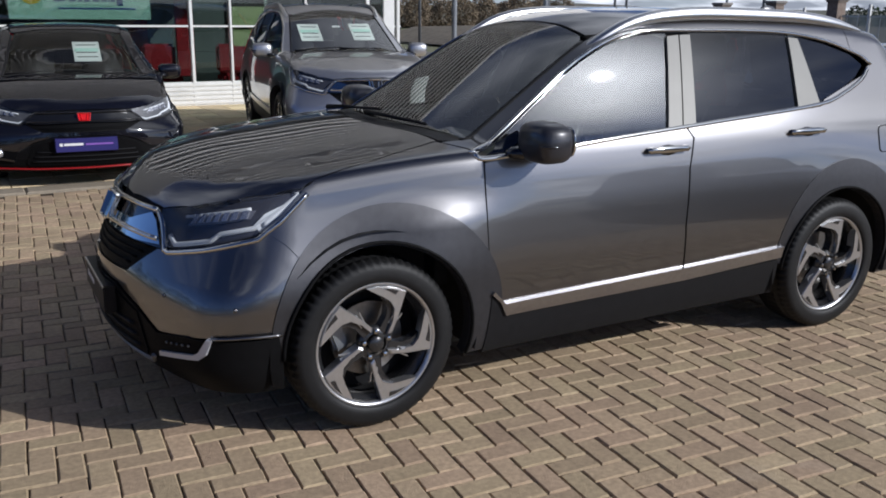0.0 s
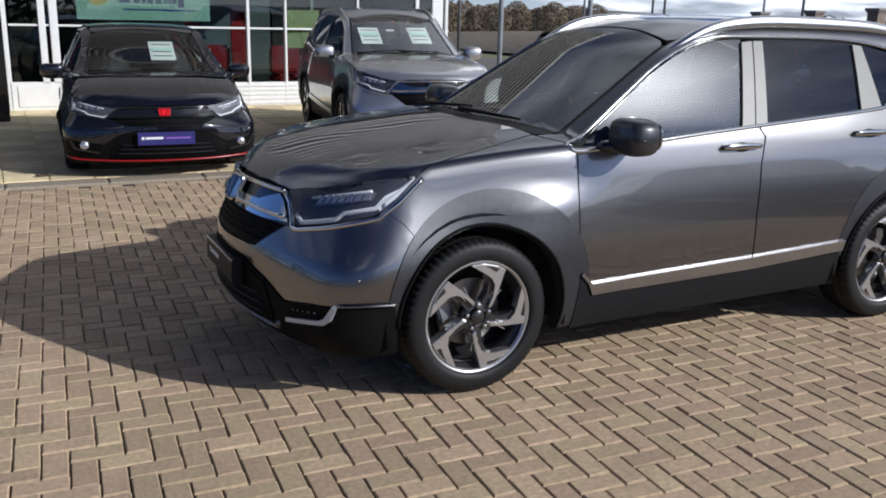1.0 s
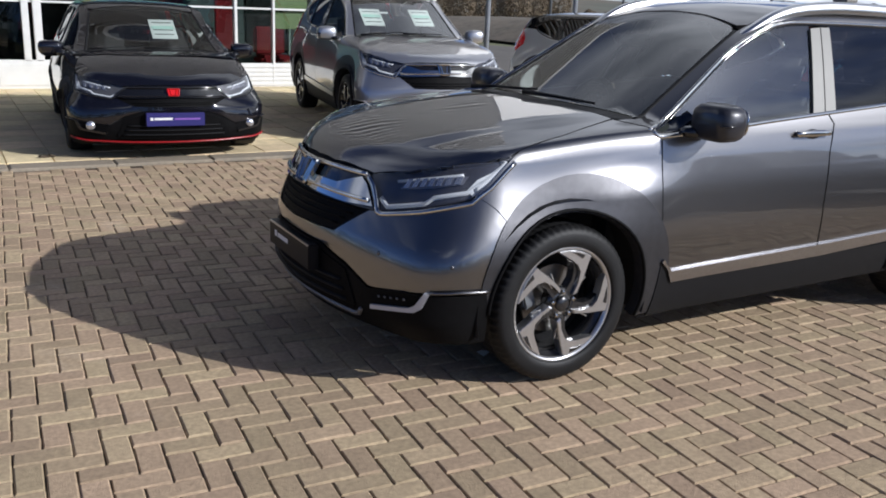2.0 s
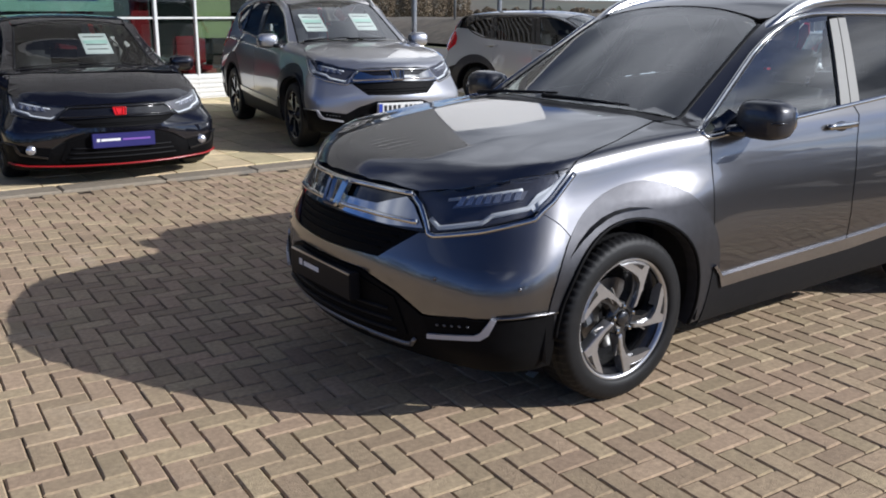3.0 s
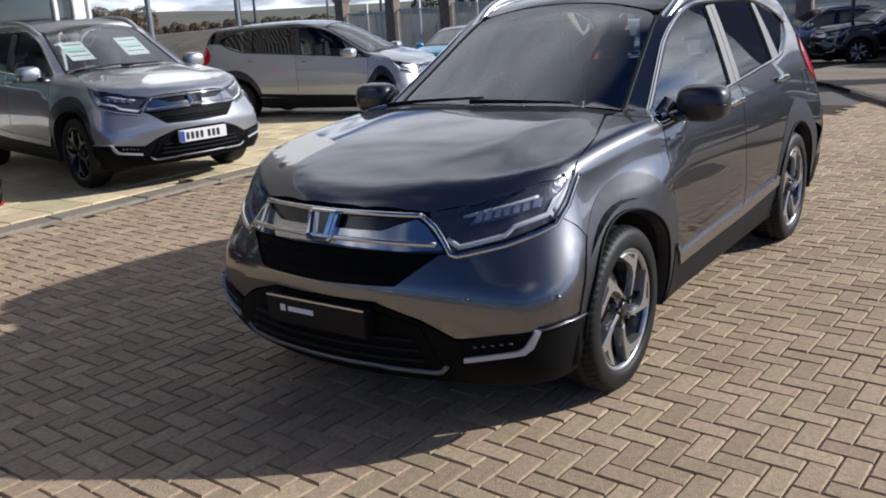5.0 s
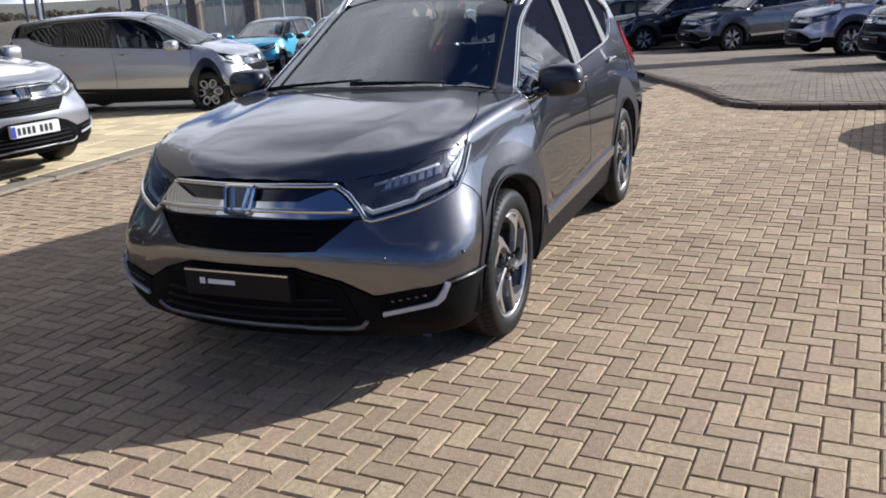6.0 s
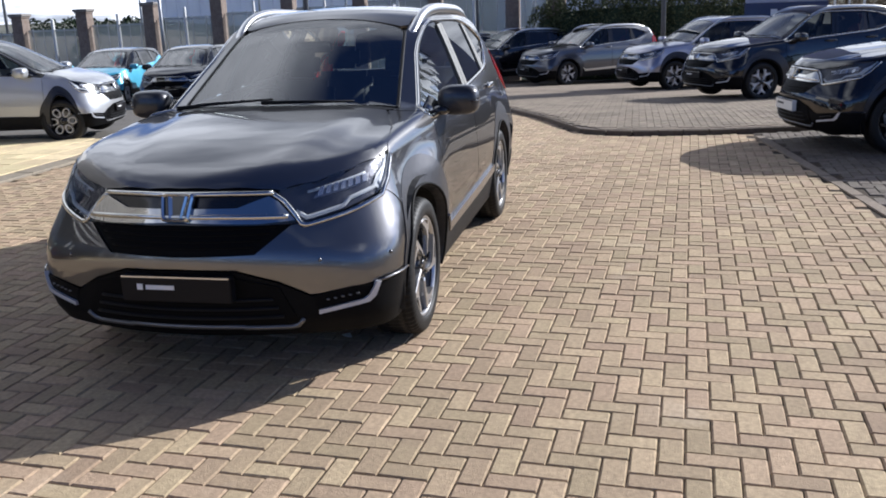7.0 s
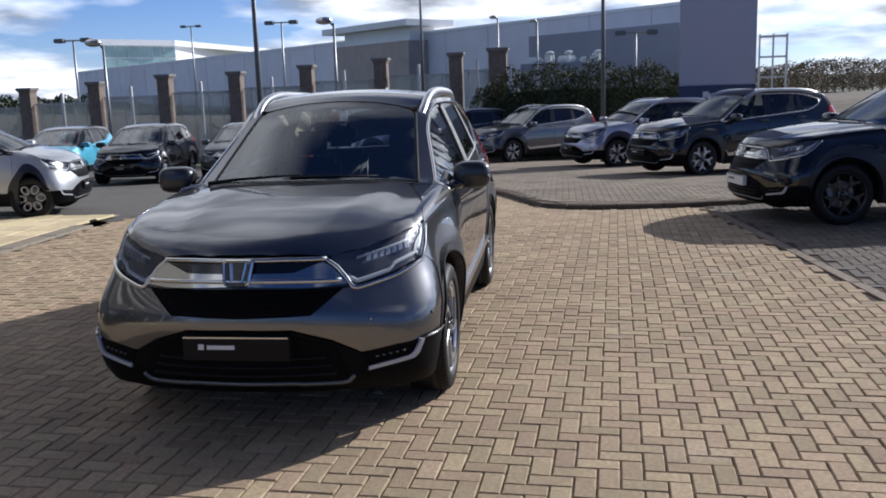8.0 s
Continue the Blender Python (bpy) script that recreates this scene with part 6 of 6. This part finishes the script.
# ---------------------------------------------------------------- kerbs, slabs and pavers
def kerb_line(name, pts, width, top, drop, label, mat=CONCRETE):
    t = thing(name, pose(0, 0, 0), label, "kerb", kind="structure")
    for i in range(len(pts) - 1):
        a, b = Vector(pts[i]), Vector(pts[i + 1])
        d = (b - a).normalized()
        n = Vector((-d.y, d.x, 0)) * width / 2
        e = d * .003
        top4 = [a + n + e, b + n - e, b - n - e, a - n + e]
        z = (a.z + b.z) / 2
        v = [(p.x, p.y, p.z - drop) for p in top4] + [(p.x, p.y, p.z + top - .012) for p in top4]
        c = (a + b) / 2
        v += [(c.x + (p.x - c.x) * (1 - .02), c.y + (p.y - c.y) * (1 - .02), p.z + top) for p in (p.lerp(Vector((c.x, c.y, p.z)), .02) for p in top4)]
        f = [(8, 9, 10, 11)] + [(j, (j + 1) % 4, 4 + (j + 1) % 4, 4 + j) for j in range(4)] + [(4 + j, 4 + (j + 1) % 4, 8 + (j + 1) % 4, 8 + j) for j in range(4)]
        part("kerb_stone", fixed((v, f)), mat, t)


kerb_line("kerb", [(-9 + .9 * i, KERB_Y + .13, 0) for i in range(18)], .26, .02, .1, "grey concrete edging along the cream slabs")
ky = [-6.4 + .32 * i for i in range(23)]
kerb_line("kerb", [(float(kerb_x(y)), y, ground_z(float(kerb_x(y)))) for y in ky], .13, .062, .15, "curved dark concrete kerb round the raised paving", KERB_DARK)
kerb_line("kerb", [(-9 + .9 * i, bay_y(-9 + .9 * i), 0) for i in range(19)], .10, .006, .06, "flush brown edging along the parking bay", ISLAND)

cream = thing("pavement", pose(0, 0, 0), "cream concrete slabs before the showroom", "pavement", kind="structure")
slab_v, slab_f = [], []
for i in range(42):
    for j in range(17):
        x0, y0 = -9 + .4 * i, KERB_Y + .27 + .4 * j
        if x0 > 7.4 - .02 * (y0 - 5):
            continue
        n = len(slab_v)
        x1, y1, z = x0 + .394, y0 + .394, .026 + .003 * math.sin(i * 7.1 + j * 3.3) + ground_z(x0)
        slab_v += [(x0, y0, z - .03), (x1, y0, z - .03), (x1, y1, z - .03), (x0, y1, z - .03), (x0 + .004, y0 + .004, z), (x1 - .004, y0 + .004, z), (x1 - .004, y1 - .004, z), (x0 + .004, y1 - .004, z)]
        slab_f += [(n + 4, n + 5, n + 6, n + 7)] + [(n + a, n + (a + 1) % 4, n + 4 + (a + 1) % 4, n + 4 + a) for a in range(4)]
ob = part("slab", (slab_v, slab_f), CREAM, cream)
ob["kind"] = "stuff"
part("slab_bed", sheet(-9, 7.5, KERB_Y + .25, FACADE_Y + .1, 1.0, .014), CREAM, cream)

isl_v, isl_f = [], []
isl_y = [-9.0 + .5 * i for i in range(25)]
for y in isl_y:
    for s in range(13):
        x = float(kerb_x(y)) + (27 - float(kerb_x(y))) * s / 12
        isl_v.append((x, y, ground_z(x) + .07))
solo("raised_paving", (isl_v, [(i * 13 + s, i * 13 + s + 1, i * 13 + s + 14, i * 13 + s + 13) for i in range(len(isl_y) - 1) for s in range(12)]), ISLAND, "worn brown paving on the raised parking area", "pavement", kind="structure")


LAY_TURN, LAY_STEP, LAY_X, LAY_Y = -3.23, .0981, .125, -1.730  # how the herringbone lies on the forecourt


def laid(u, v):
    """A point of the herringbone's own grid, in the world."""
    c, s = math.cos(radians(LAY_TURN)) * LAY_STEP, math.sin(radians(LAY_TURN)) * LAY_STEP
    return LAY_X + u * c - v * s, LAY_Y + u * s + v * c


def paver(x, y, along_x, z, mat_v, mat_f, jig, turn=0.0):
    hx, hy = (.0957, .0467) if along_x else (.0467, .0957)
    ct, st = math.cos(radians(turn)), math.sin(radians(turn))
    n = len(mat_v)
    dz = jig.uniform(-.0022, .0022)
    tx, ty = jig.uniform(-.008, .008), jig.uniform(-.008, .008)
    for s, d in ((1.0, -.028), (1.0, -.0065), (.0, 0)):
        for a, b in ((-1, -1), (1, -1), (1, 1), (-1, 1)):
            ix, iy = (hx, hy) if s else (hx - .0058, hy - .0058)
            px, py = a * ix + jig.uniform(-.0021, .0021), b * iy + jig.uniform(-.0021, .0021)
            mat_v.append((x + px * ct - py * st, y + px * st + py * ct, z + dz + d + tx * px + ty * py))
    mat_f.append((n + 8, n + 9, n + 10, n + 11))
    for o in (0, 4):
        mat_f += [(n + o + a, n + o + (a + 1) % 4, n + o + 4 + (a + 1) % 4, n + o + 4 + a) for a in range(4)]


jig = random.Random(3)
near, field_v, field_f, bay_v, bay_f = [], [], [], [], []
for i in range(-90, 84):
    for j in range(-105, 120):
        kk = (i + j) % 4
        if kk not in (1, 3):
            continue
        cx, cy = laid(j + .5, i + 1) if kk == 3 else laid(j + 1, i + .5)
        if cx < -9.3 or cy > KERB_Y - .05 or cy < -9.0 or cx > float(kerb_x(cy)) - .11 or (cy > .2 and cx > 9.2):
            continue
        if cy < bay_y(cx) - .1:
            if cx > -9:
                paver(cx, cy, kk == 1, ground_z(cx), bay_v, bay_f, jig, LAY_TURN)
        elif -1.9 < cx < .75 and -3.0 < cy < -.80:
            near.append((cx, cy, kk == 1))
        elif cy > bay_y(cx) + .08:
            paver(cx, cy, kk == 1, ground_z(cx), field_v, field_f, jig, LAY_TURN)
for nm, v, f, mt, lb in (("paver_field", field_v, field_f, BRICK_MASS, "buff clay pavers in herringbone"), ("paver_bay", bay_v, bay_f, BRICK_DARK, "dark clay pavers in herringbone")):
    ob = part(nm, (v, f), mt, bed, lb)
    ob["kind"] = "stuff"
isl_bv, isl_bf = [], []
for i in range(70):
    for j in range(80):
        x, y = 7.6 + .1 * j + .05, -7.0 + .2 * i + (.1 if j % 2 else 0)
        if x > float(kerb_x(y)) + .14 and x < 15.5 and y < 3.0:
            paver(x, y, False, ground_z(x) + .078, isl_bv, isl_bf, jig)
part("paver_island", (isl_bv, isl_bf), ISLAND, bed, "worn brown pavers on the raised parking area")["kind"] = "stuff"
shapes = []
for along_x in (False, True):
    v, f = [], []
    paver(0, 0, along_x, 0, v, f, random.Random(1))
    shapes.append(mesh_of("paver", v, f, BRICK))
for cx, cy, ax_ in near[:300]:
    ob = new("paver", shapes[1 if ax_ else 0])
    ob.parent = bed
    ob.matrix_basis = pose(cx, cy, jig.uniform(-.002, .002), jig.uniform(-.4, .4), jig.uniform(-.4, .4), LAY_TURN)
v, f = [], []
for cx, cy, ax_ in near[300:]:
    paver(cx, cy, ax_, 0, v, f, jig, LAY_TURN)
if v:
    part("paver_rest", (v, f), BRICK_MASS, bed)["kind"] = "stuff"
for x, y, a in ((-1.48, 5.2, 20), (2.43, 4.99, -15), (6.52, 4.82, 50)):
    solo("leaf_litter", joined(*[moved(box(-.04, .05, -.03, .03, 0, .022, .008), pose(.04 * q, .015 * (q % 2), 0, 8 * q, 10, 40 * q)) for q in range(3)]), TWIG, "small clump of dark dead leaves", "leaves", m=pose(x, y, .028, 0, 0, a))
scrap = [(-.03, -.02, .001), (.035, -.025, .004), (.03, .022, .002), (-.028, .018, .012)]
solo("paper_scrap", fixed((scrap + [(x, y, z + .0015) for x, y, z in scrap], [(0, 1, 2, 3), (7, 6, 5, 4)] + [(a, (a + 1) % 4, 4 + (a + 1) % 4, 4 + a) for a in range(4)])), PAPER, "small white scrap of paper on the pavers", "paper", m=pose(-.145, -.498, .002, 0, 0, 30))
